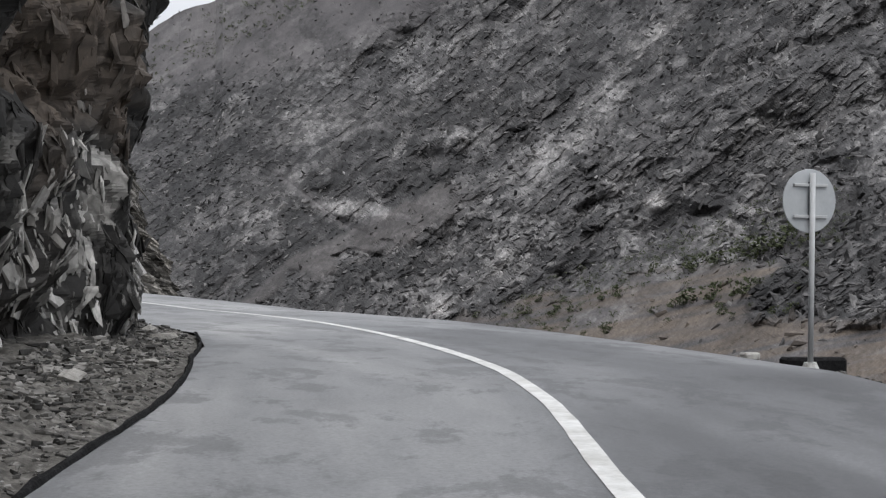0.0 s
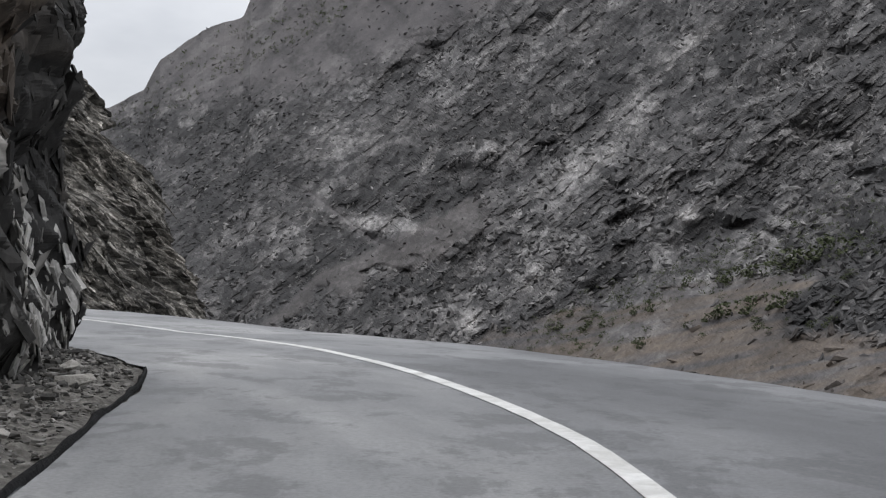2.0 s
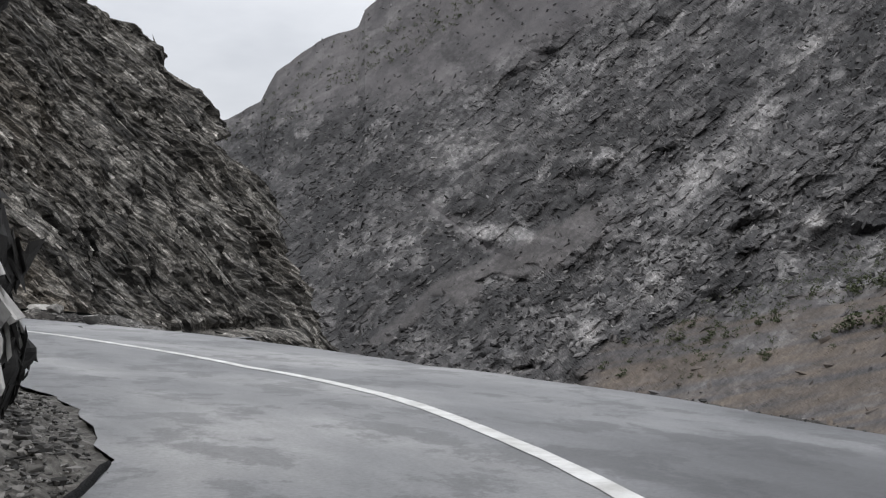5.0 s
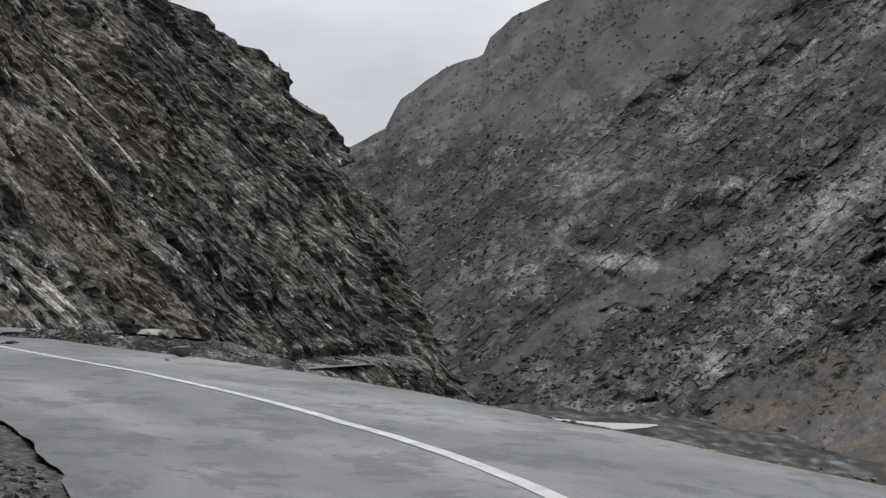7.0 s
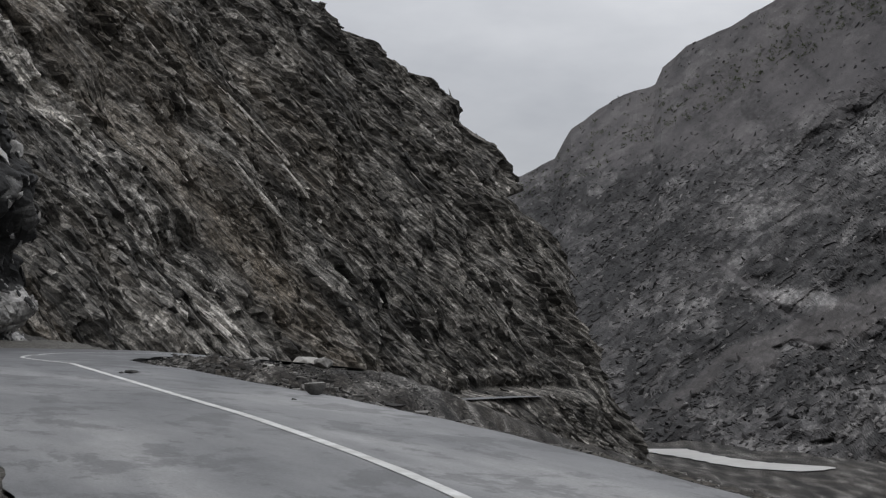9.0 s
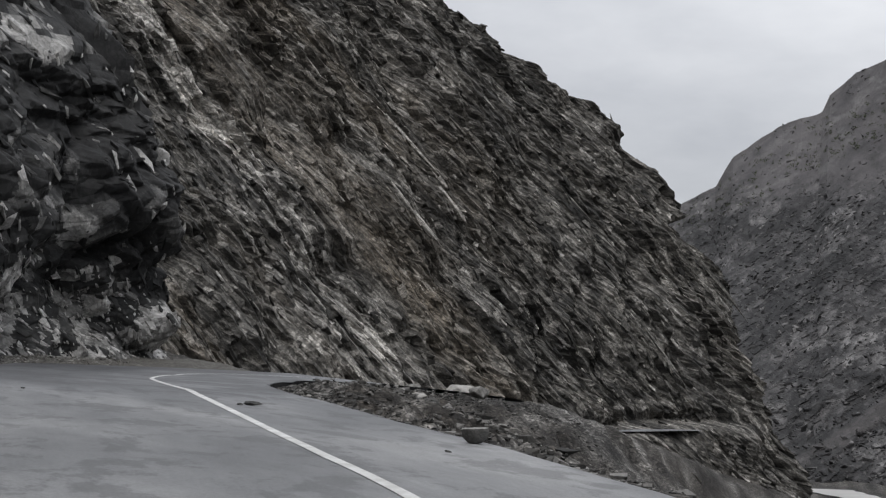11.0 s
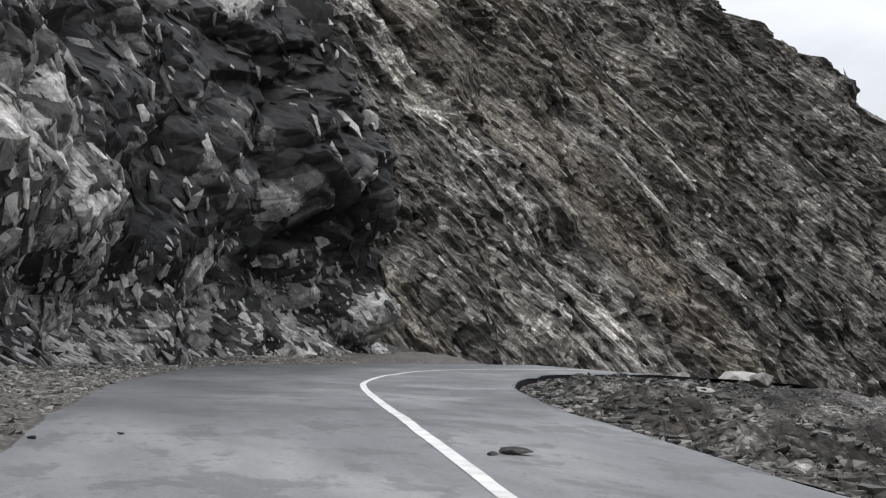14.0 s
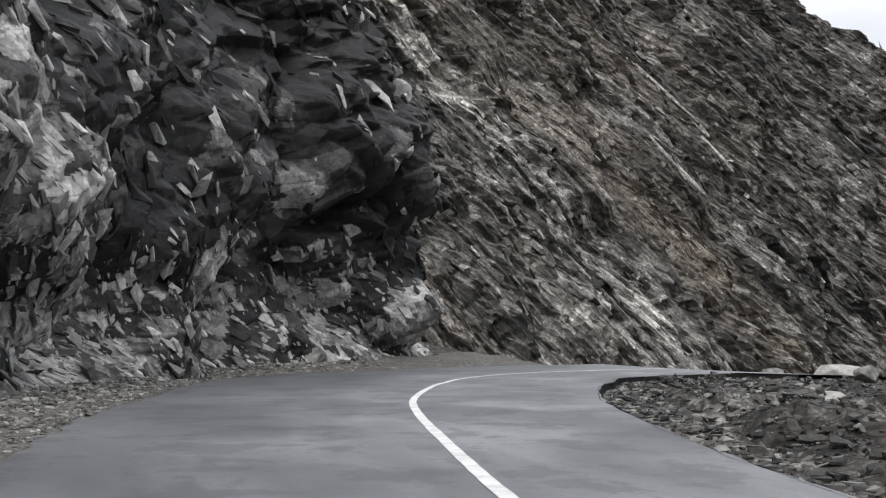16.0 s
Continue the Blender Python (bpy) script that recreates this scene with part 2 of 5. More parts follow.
ASPHALT = road_material()
PAINT = speckle_mat("worn_white_paint", [(0.5, 0.5, 0.49), (0.58, 0.58, 0.57), (0.63, 0.63, 0.62)], 0.06, 0.7, 0.1)
GRAVEL = speckle_mat("grey_gravel", [(0.035, 0.033, 0.03), (0.085, 0.08, 0.073), (0.20, 0.192, 0.178)], 0.12)
BITUMEN = speckle_mat("black_bitumen", [(0.006, 0.006, 0.0065), (0.012, 0.012, 0.0125), (0.025, 0.025, 0.026)], 0.06, 0.85)
BITUMEN.node_tree.nodes["Principled BSDF"].inputs["Specular IOR Level"].default_value = 0.05
STONE = speckle_mat("grey_stone", [(0.08, 0.078, 0.074), (0.17, 0.165, 0.155), (0.30, 0.29, 0.275)], 0.25, 0.85)
PALE_STONE = speckle_mat("pale_stone", [(0.22, 0.21, 0.195), (0.34, 0.33, 0.31), (0.48, 0.47, 0.45)], 0.3, 0.85)
DARK_STONE = speckle_mat("dark_stone", [(0.02, 0.02, 0.02), (0.045, 0.044, 0.042), (0.09, 0.088, 0.085)], 0.1, 0.85)
LEAF = speckle_mat("dry_green_leaves", [(0.025, 0.032, 0.014), (0.055, 0.065, 0.032), (0.10, 0.11, 0.06)], 0.6)
METAL = speckle_mat("galvanised_metal", [(0.36, 0.37, 0.38), (0.44, 0.45, 0.46), (0.50, 0.51, 0.52)], 0.3, 0.55, 0.05)
CONCRETE = speckle_mat("pale_concrete", [(0.28, 0.28, 0.27), (0.40, 0.40, 0.385), (0.52, 0.515, 0.50)], 0.08)


def water_material():
    m, nt, b, ob = base_mat("silty_water", 0.3, 0.5)
    n = noise_tex(nt, mapped(nt, ob, (0, 0, 20), (1, 0.3, 1)), 0.25, 4, 0.6)
    nt.links.new(ramp(nt, n, [(0.35, (0.52, 0.51, 0.49)), (0.65, (0.64, 0.63, 0.61))]), b.inputs["Base Color"])
    bump(nt, b, n, 0.25, 0.4)
    return m


WATER = water_material()


# ---------------------------------------------------------------- noise on arrays
def hash01(i, j, seed):
    h = (i.astype(np.int64) * 374761393 + j.astype(np.int64) * 668265263 + seed * 974711) & 0xFFFFFFFF
    h = ((h ^ (h >> 13)) * 1274126177) & 0xFFFFFFFF
    h = ((h ^ (h >> 16)) * 2246822519) & 0xFFFFFFFF
    return ((h ^ (h >> 15)) & 0xFFFFFF) / float(0xFFFFFF)


def vnoise(u, v, seed):
    """Smooth noise in -1..1."""
    i, j = np.floor(u), np.floor(v)
    fu, fv = u - i, v - j
    fu, fv = fu * fu * (3 - 2 * fu), fv * fv * (3 - 2 * fv)
    a, b = hash01(i, j, seed), hash01(i + 1, j, seed)
    c, d = hash01(i, j + 1, seed), hash01(i + 1, j + 1, seed)
    return 2 * ((a * (1 - fu) + b * fu) * (1 - fv) + (c * (1 - fu) + d * fu) * fv) - 1


def fbm(u, v, seed, octaves=5, gain=0.5):
    out, amp, k = 0 * u, 1.0, 1.0
    for o in range(octaves):
        out = out + amp * vnoise(u * k + 13.7 * o, v * k - 7.1 * o, seed + o)
        amp, k = amp * gain, k * 2.03
    return out


def facets(u, v, seed, tilt=0.7, over=0.0, steep=2.2):
    """Broken rock: flat-topped wedges, each tilted its own way, the highest one showing. over: how much they overhang.
    Gives the height and the tone of the face."""
    i0, j0 = np.floor(u), np.floor(v)
    h = np.full(u.shape, -9.0)
    tone = np.zeros(u.shape)
    for di in (-1, 0, 1):
        for dj in (-1, 0, 1):
            i, j = i0 + di, j0 + dj
            du = u - (i + 0.1 + 0.8 * hash01(i, j, seed))
            dv = v - (j + 0.1 + 0.8 * hash01(i, j, seed + 1))
            ang = 3.1416 * hash01(i, j, seed + 5)
            ca, sa = np.cos(ang), np.sin(ang)
            p, q = du * ca + dv * sa, -du * sa + dv * ca
            side = np.maximum(np.abs(p) * 0.85, np.abs(q) * 1.15)
            hh = (1.1 * hash01(i, j, seed + 2) + 2 * tilt * (du * (hash01(i, j, seed + 3) - 0.5) + dv * (hash01(i, j, seed + 4) - 0.5) + over * dv)
                  - steep * np.maximum(side - 0.28, 0))
            top = hh > h
            h = np.where(top, hh, h)
            tone = np.where(top, hash01(i, j, seed + 6), tone)
    return h - 0.6, tone


def plates(u, v, seed, tilt=0.9, ragged=0.25):
    """Broken beds: long flat plates along u, each leaning back from its lower edge and ending short, so that the next one juts out over it.
    Gives the height and the tone of the plate."""
    w = v + ragged * vnoise(u * 1.3, v * 0.9, seed + 7) + 0.5 * ragged * vnoise(u * 3.7, v * 2.9, seed + 8)
    i = np.floor(w)
    fv = w - i
    zero = 0 * i
    q = u * (0.7 + 0.6 * hash01(i, zero, seed + 1)) + 9.7 * hash01(i, zero, seed + 2) + 0.35 * fv + 0.5 * ragged * vnoise(u * 2.1, v * 3.1, seed + 9)
    j = np.floor(q)
    h = (0.9 * (hash01(i, j, seed + 3) - 0.5) + tilt * (0.45 + 0.75 * hash01(i, j, seed + 4)) * (0.5 - fv)
         + 0.6 * (hash01(i, j, seed + 5) - 0.5) * (q - j - 0.5))
    return h, hash01(i, j, seed + 6)


GRIDS = {}


def grid_mesh(name, pts, material, kind="structure", label="", category="", smooth=False, tone=None, zones=None, bedding=None):
    """One mesh from an array of rows x columns x 3."""
    r, c = pts.shape[:2]
    GRIDS[name] = (pts, zones, bedding)
    me = bpy.data.meshes.new(name)
    idx = np.arange(r * c).reshape(r, c)
    quads = np.stack([idx[:-1, :-1], idx[:-1, 1:], idx[1:, 1:], idx[1:, :-1]], -1).reshape(-1, 4)
    me.vertices.add(r * c)
    me.vertices.foreach_set("co", pts.reshape(-1).astype(np.float32))
    n = len(quads)
    me.loops.add(4 * n)
    me.loops.foreach_set("vertex_index", quads.reshape(-1).astype(np.int32))
    me.polygons.add(n)
    me.polygons.foreach_set("loop_start", np.arange(0, 4 * n, 4, dtype=np.int32))
    me.polygons.foreach_set("loop_total", np.full(n, 4, dtype=np.int32))
    me.polygons.foreach_set("use_smooth", np.full(n, smooth, dtype=bool))
    me.update(calc_edges=True)
    me.materials.append(material)
    if tone is not None:
        per_face = name != "ground"
        me.attributes.new("tone", "FLOAT", "FACE" if per_face else "POINT").data.foreach_set("value", (tone[:-1, :-1] if per_face else tone).reshape(-1).astype(np.float32))
    if zones is not None:
        rgba = np.concatenate([zones.reshape(-1, 3), np.ones((r * c, 1))], 1)
        me.attributes.new("zones", "FLOAT_COLOR", "POINT").data.foreach_set("color", rgba.reshape(-1).astype(np.float32))
    if bedding is not None:
        me.attributes.new("bedding", "FLOAT_VECTOR", "POINT").data.foreach_set("vector", bedding.reshape(-1).astype(np.float32))
    ob = new(name, me)
    tagged(ob, label, category, "", kind)
    return ob


# ---------------------------------------------------------------- plan of the road
CENTRE = np.array([(2.20, -60.00), (1.70, -30.00), (1.19, -8.00), (1.10, 4.00), (0.90, 8.20), (0.88, 11.80), (0.57, 14.97), (0.21, 17.15), (-0.22, 19.25), (-1.06, 22.66), (-1.77, 24.79),
                   (-2.47, 26.97), (-3.78, 29.96), (-5.73, 33.60), (-8.04, 36.89), (-11.56, 41.25), (-13.22, 43.20), (-15.98, 46.49), (-19.44, 50.65), (-22.65, 54.46), (-26.98, 60.04), (-31.57, 66.05),
                   (-35.76, 71.93), (-39.91, 78.88), (-41.97, 82.88), (-42.47, 85.99), (-41.59, 88.90), (-39.20, 92.20), (-37.40, 97.00), (-37.80, 106.00), (-46.00, 125.00), (-66.00, 160.00), (-92.00, 215.00),
                   (-103.00, 262.00), (-99.00, 289.00), (-92.00, 311.00), (-87.00, 327.00), (-82.50, 341.00), (-73.00, 366.00), (-70.00, 400.00)])


def smooth_line(ctrl, step=0.5):
    """A Catmull-Rom curve through the points, at even steps."""
    p = np.vstack([2 * ctrl[0] - ctrl[1], ctrl, 2 * ctrl[-1] - ctrl[-2]])
    out = []
    for k in range(1, len(p) - 2):
        t = np.linspace(0, 1, 24, endpoint=False)[:, None]
        a, b, c, d = p[k - 1], p[k], p[k + 1], p[k + 2]
        out.append(0.5 * (2 * b + (c - a) * t + (2 * a - 5 * b + 4 * c - d) * t * t + (3 * b - a - 3 * c + d) * t ** 3))
    q = np.vstack(out + [p[-2][None]])
    s = np.concatenate([[0], np.cumsum(np.linalg.norm(np.diff(q, axis=0), axis=1))])
    ss = np.arange(0, s[-1], step)
    q = np.stack([np.interp(ss, s, q[:, 0]), np.interp(ss, s, q[:, 1])], 1)
    k = np.array([1, 2, 3, 2, 1.0]) / 9
    for _ in range(4):
        pad = np.vstack([q[:1], q[:1], q, q[-1:], q[-1:]])
        q = sum(w * pad[i:i + len(q)] for i, w in enumerate(k))
    return q, ss


LINE, LINE_S = smooth_line(CENTRE)
TAN = np.gradient(LINE, axis=0)
TAN /= np.linalg.norm(TAN, axis=1)[:, None]
LEFT_N = np.stack([-TAN[:, 1], TAN[:, 0]], 1)


def station(y0, x0):
    return float(LINE_S[np.argmin((LINE[:, 0] - x0) ** 2 + (LINE[:, 1] - y0) ** 2)])


S_DROP, S_FLAT, S_DOWN, S_LEDGE = station(54.5, -22.5), station(81.5, -41.8), station(93.0, -39.0), station(289, -99)

SWELL_S = [station(y, x) for x, y in ((2.2, -60), (0.95, 8.2), (0.64, 15), (-1.78, 24.8), (-5.76, 33.6), (-11.6, 41.2), (-19.4, 50.6), (-27, 60), (-35.7, 72), (-39.9, 78.9), (-41.6, 88.9), (-46, 125))]
SWELL_Z = [0.045, 0.116, 0.147, -0.002, -0.177, -0.107, -0.113, -0.098, -0.062, 0.012, 0.036, 0.019]


def road_z(s):
    """Level at first with a slight swell, down a little to the hairpin, then down along the far side."""
    s = np.asarray(s, float)
    z = np.interp(s, SWELL_S, SWELL_Z) - 1.08 * np.clip((s - S_DROP) / (S_FLAT - S_DROP), 0, 1)
    return z - 14.4 * np.clip((s - S_DOWN) / (S_LEDGE - S_DOWN), 0, 1)


LEFT_AT = [((0.9, 10), 3.27), ((0.3, 17.2), 3.27), ((-0.4, 20.4), 3.03), ((-1.2, 23.2), 2.88), ((-2.0, 25.6), 3.08), ((-2.7, 27.5), 3.22), ((-3.5, 29.3), 3.36), ((-4.7, 31.6), 3.5), ((-5.9, 33.7), 3.65),
           ((-14, 44), 4.0), ((-21.9, 53.5), 4.5), ((-23.5, 55.5), 4.65), ((-28, 61.4), 5.4), ((-34, 69.5), 6.2), ((-37, 74.1), 6.5), ((-39.4, 77.9), 7.2), ((-42.1, 83.2), 7.9), ((-42.4, 84.7), 7.2), ((-42.4, 86), 5.8), ((-37.4, 97), 3.6)]
RIGHT_AT = [((0.6, 15), 3.62), ((0.2, 17.4), 3.4), ((-0.5, 20.6), 3.15), ((-1.3, 23.5), 2.98), ((-2.2, 26), 2.75), ((-3.6, 29.5), 2.68), ((-6.2, 34.2), 2.95), ((-8.8, 37.8), 3.15), ((-11.7, 41.2), 3.25), ((-15.5, 46), 3.3),
            ((-19, 50), 2.95), ((-22.5, 54.3), 2.82), ((-25.3, 57.9), 2.98), ((-27.4, 60.6), 3.2), ((-31.7, 66.2), 3.72), ((-36.2, 72.8), 4.35), ((-39.4, 77.9), 4.7), ((-42, 82.8), 5.2), ((-37.4, 97), 3.6)]
LEFT_S, LEFT_W = [station(y, x) for (x, y), _ in LEFT_AT] + [2000], [w for _, w in LEFT_AT] + [3.2]
RIGHT_S, RIGHT_W = [station(y, x) for (x, y), _ in RIGHT_AT] + [2000], [w for _, w in RIGHT_AT] + [3.2]
FALL_S = [station(y, x) for x, y in ((-2.5, 27), (-6.2, 34.2), (-22.5, 54.3), (-31.7, 66.2))]


def crossfall(s):
    """How much the valley lane falls towards its edge, for each metre from the painted line."""
    return np.interp(s, FALL_S, [0.0, 0.022, 0.022, 0.0])


def widths(s):
    """Half widths to the left and right of the painted line."""
    s = np.asarray(s, float)
    wl = np.interp(s, LEFT_S, LEFT_W)
    wr = np.interp(s, RIGHT_S, RIGHT_W)
    return wl, wr


def ribbon(s_from, s_to, off_a, off_b, n_across, lift, step=0.5, rough=None):
    """A strip along the road from offset a to offset b (left is positive; callables of s)."""
    ss = np.arange(s_from, s_to, step)
    cx, cy = np.interp(ss, LINE_S, LINE[:, 0]), np.interp(ss, LINE_S, LINE[:, 1])
    nx, ny = np.interp(ss, LINE_S, LEFT_N[:, 0]), np.interp(ss, LINE_S, LEFT_N[:, 1])
    a, b = off_a(ss), off_b(ss)
    pts = np.zeros((len(ss), n_across, 3))
    for k in range(n_across):
        t = k / (n_across - 1)
        o = a + (b - a) * t
        z = road_z(ss) - crossfall(ss) * np.clip(-o, 0, 6) + (lift(ss, t) if callable(lift) else lift)
        pts[:, k] = np.stack([cx + nx * o, cy + ny * o, z], 1)
    if rough is not None:
        pts = rough(pts, ss)
    return pts


S_END = station(345, -81.5)
road_pts = ribbon(0, S_END, lambda s: widths(s)[0] + 0.05 * vnoise(s * 0.9, 0 * s, 3) + 0.04 * vnoise(s * 3.1, 0 * s, 4),
                  lambda s: -widths(s)[1] - 0.05 * vnoise(s * 0.8, 0 * s, 5), 15, 0.0)
road = grid_mesh("road", road_pts, ASPHALT, "structure", "grey patched asphalt mountain road bending round a cliff", "road", True)
# paler inner lane at first, darker across the hairpin, most on its outside
RS, RO = np.meshgrid(np.arange(0, S_END, 0.5), np.linspace(1, -1, 15), indexing="ij")
early = np.clip((station(31, -4.5) - RS) / 9, 0, 1)
late = np.clip((RS - station(50, -19)) / 16, 0, 1) * np.clip((station(93, -39) - RS) / 5, 0, 1)
# mid, and part of late, make up for the keyed exposures
mid = np.clip((RS - station(22, -0.9)) / 6, 0, 1) * np.clip((station(56, -23.7) - RS) / 16, 0, 1)
road_tone = 0.5 + 0.17 * mid + early * np.interp(RO, [-1, -0.1, 0.15, 0.9, 1], [-0.2, -0.16, 0.13, 0.16, 0.0]) + late * np.interp(RO, [-1, 0.0, 0.2, 0.7, 1], [-0.14, -0.14, -0.24, -0.42, -0.42])
lanes = np.stack([RO * 4.0, RS, 0 * RS], -1)
road.data.attributes.new("lane", "FLOAT_VECTOR", "POINT").data.foreach_set("vector", lanes.reshape(-1).astype(np.float32))
road.data.attributes.new("road_tone", "FLOAT", "POINT").data.foreach_set("value", road_tone.reshape(-1).astype(np.float32))
line = grid_mesh("road_line", ribbon(0, station(97, -37.2), lambda s: 0 * s + 0.08 + 0.006 * vnoise(s * 2, 0 * s, 8), lambda s: 0 * s - 0.08 + 0.006 * vnoise(s * 2, 0 * s, 9), 2, 0.006),
                 PAINT, "structure", "worn solid white painted centre line on the asphalt", "road marking")


# ---------------------------------------------------------------- left rock wall, from the near nose round to the hairpin
FOOT = np.array([(-6.5, -60), (-5.0, -30), (-4.2, -8), (-3.9, 6), (-3.95, 12), (-4.15, 16), (-4.42, 19.2), (-5.02, 21.9), (-5.78, 23.9), (-7.05, 25.4), (-8.9, 26.8), (-11.8, 28.8), (-15.8, 33), (-22, 40.5),
                 (-30.5, 49.5), (-38.5, 60), (-44.5, 69.5), (-49.2, 78), (-51.2, 84), (-50.6, 90.0), (-50.2, 94.2), (-54.5, 98), (-64, 101), (-90, 108), (-140, 125)])
FOOT_L, FOOT_S = smooth_line(FOOT, 0.25)
FT = np.gradient(FOOT_L, axis=0)
FT /= np.linalg.norm(FT, axis=1)[:, None]
OUT_N = np.stack([FT[:, 1], -FT[:, 0]], 1)


def foot_station(x0, y0):
    return float(FOOT_S[np.argmin((FOOT_L[:, 0] - x0) ** 2 + (FOOT_L[:, 1] - y0) ** 2)])


def wall(name, n_a, heights, lean, base_z, material, label, seed, sizes, zones, dip, long_, dark, pale, broad):
    """A fractured rock wall over the foot line. lean(s, h): metres by which it stands out over its foot."""
    S, B = np.meshgrid(n_a, heights, indexing="xy")
    off = lean(S, B)
    tone = 0 * S
    su, sv = S * math.cos(dip) - B * math.sin(dip), S * math.sin(dip) + B * math.cos(dip)
    broken = np.clip(0.9 + 0.6 * fbm(S / (2 * sizes[0][0]), B / (1.5 * sizes[0][0]), seed + 70, 3), 0.55, 1.25)
    for cell, amp, k, share in sizes:
        wob = 0.06 * vnoise(S / cell * 0.7, B / cell * 0.7, seed + 50)
        h, t = facets(su / (cell * long_) + wob, sv / (cell * broad) - wob, seed + k, 1.3, 0.2, 4.0)
        t = np.where(t > pale, 0.58 + 0.28 * (t - pale) / (1 - pale), 0.12 + 0.36 * t / pale)
        off = off + amp * h * np.clip(B / 0.8 + 0.35, 0, 1) * (broken if k else 1)
        tone = tone + share * t
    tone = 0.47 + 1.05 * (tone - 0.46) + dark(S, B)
    off = off + 0.5 * sizes[0][1] * fbm(S / 9, B / 7, seed + 9, 3)
    fx, fy = np.interp(S, FOOT_S, FOOT_L[:, 0]), np.interp(S, FOOT_S, FOOT_L[:, 1])
    nx, ny = np.interp(S, FOOT_S, OUT_N[:, 0]), np.interp(S, FOOT_S, OUT_N[:, 1])
    z = base_z(S) + B
    return grid_mesh(name, np.stack([fx + nx * off, fy + ny * off, z], -1), material, "structure", label, "cliff", False, tone, zones(S, B), np.stack([su, sv, off], -1))


S_NOSE = foot_station(-5.3, 23.2)
S_TIP = foot_station(-50.4, 92.5)


def lean_near(S, B):
    # leans out over the verge between 1 and 4 m, then steps back above
    prof = np.interp(B, [0, 0.5, 1.2, 2.2, 3.5, 5.0, 8.0, 16, 30], [0.0, -0.12, -0.22, -0.1, 0.25, 0.42, 0.3, -1.2, -7])
    past = np.clip((S - S_NOSE) / 6, 0, 1)
    return prof * (1 - 0.6 * past) - past * B * 0.25


def lean_bend(S, B):
    t = np.clip((S - (S_TIP - 26)) / 26, 0, 1)
    over = np.interp(B, [0, 1.5, 3.5, 5.5, 7.3, 9.5, 14, 24, 40], [0, -0.25, 0.0, 0.8, 1.5, 0.5, -2.2, -9, -22])
    plain = np.interp(B, [0, 2, 5, 9, 16, 40], [0, -0.5, -0.4, -0.6, -3.0, -20])
    past = np.clip((S - S_TIP - 1.5) / 10, 0, 1)
    return plain * (1 - t) + over * t - past * B * 0.8


def near_zones(S, B):
    rusty = np.clip(fbm(S / 2.2, B / 1.6, 17, 3) * 1.4 - 0.5 + 0.25 * (B > 3.2), 0, 0.55) * np.clip((B - 1.2) / 1.5, 0.1, 1)
    return np.stack([np.clip(fbm(S / 1.2, B / 2.0, 18, 3) * 1.2 - 0.45, 0, 0.7) * (B < 3.0) * 0.4, rusty, 0 * S], -1)


def bend_zones(S, B):
    # paler rock towards the near end and along the foot
    near = np.clip((foot_station(-43, 67) - S) / 6 + 0.8 * fbm(S / 4, B / 5, 37, 3), 0, 1)
    foot = np.clip((2.2 - B) / 2 + fbm(S / 2, B / 2, 38, 3) * 0.7, 0, 1)
    return np.stack([0.36 * near * np.clip((5 - B) / 3, 0.05, 1) + 0.05 * foot * (1 - near), 0.2 * near, 0 * S], -1)


def near_dark(S, B):
    # overhang shade above head height, put into the tone of the blocks
    return -0.07 - 0.13 * np.clip((B - 2.2) / 0.8 + 0.6 * fbm(S / 1.5, B / 1.5, 19, 3), 0, 1)


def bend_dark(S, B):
    # shade of the nose's cavities is put into the tone: its heart nearly black
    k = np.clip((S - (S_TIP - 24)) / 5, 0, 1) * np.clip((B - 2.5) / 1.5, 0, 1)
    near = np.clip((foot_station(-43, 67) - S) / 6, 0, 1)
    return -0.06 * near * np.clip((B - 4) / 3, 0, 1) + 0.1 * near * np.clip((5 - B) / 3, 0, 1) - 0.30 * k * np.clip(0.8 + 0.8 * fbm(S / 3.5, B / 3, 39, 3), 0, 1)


near_h = np.concatenate([np.linspace(-0.6, 7, 230), np.linspace(7.1, 30, 50)])
near_s = np.concatenate([np.linspace(2, foot_station(-3.9, 6), 60), np.linspace(foot_station(-3.9, 6) + 0.1, S_NOSE + 4, 460), np.linspace(S_NOSE + 4.2, S_NOSE + 14, 40)])
wall_near = wall("cliff_near", near_s, near_h, lean_near, lambda S: 0.12 + 0 * S, ROCK_NEAR,
                 "dark fractured rock wall with pale broken faces overhanging the verge", 11, [(2.1, 0.5, 0, 0.1), (0.7, 0.24, 20, 0.45), (0.3, 0.08, 40, 0.45)], near_zones, 1.1, 1.3, near_dark, 0.8, 0.9)
bend_h = np.concatenate([np.linspace(-0.8, 16, 270), np.linspace(16.2, 42, 60)])
bend_s = np.concatenate([np.linspace(S_NOSE + 13.7, foot_station(-30.5, 49.5), 40), np.linspace(foot_station(-30.5, 49.5) + 0.2, S_TIP + 8, 600), np.linspace(S_TIP + 8.5, S_TIP + 80, 60)])
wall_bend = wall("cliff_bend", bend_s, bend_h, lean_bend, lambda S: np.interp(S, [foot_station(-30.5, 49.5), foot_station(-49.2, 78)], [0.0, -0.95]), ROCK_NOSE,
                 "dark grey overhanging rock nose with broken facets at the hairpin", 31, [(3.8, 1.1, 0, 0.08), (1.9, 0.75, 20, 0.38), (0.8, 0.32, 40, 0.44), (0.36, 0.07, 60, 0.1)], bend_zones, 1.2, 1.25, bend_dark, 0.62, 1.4)


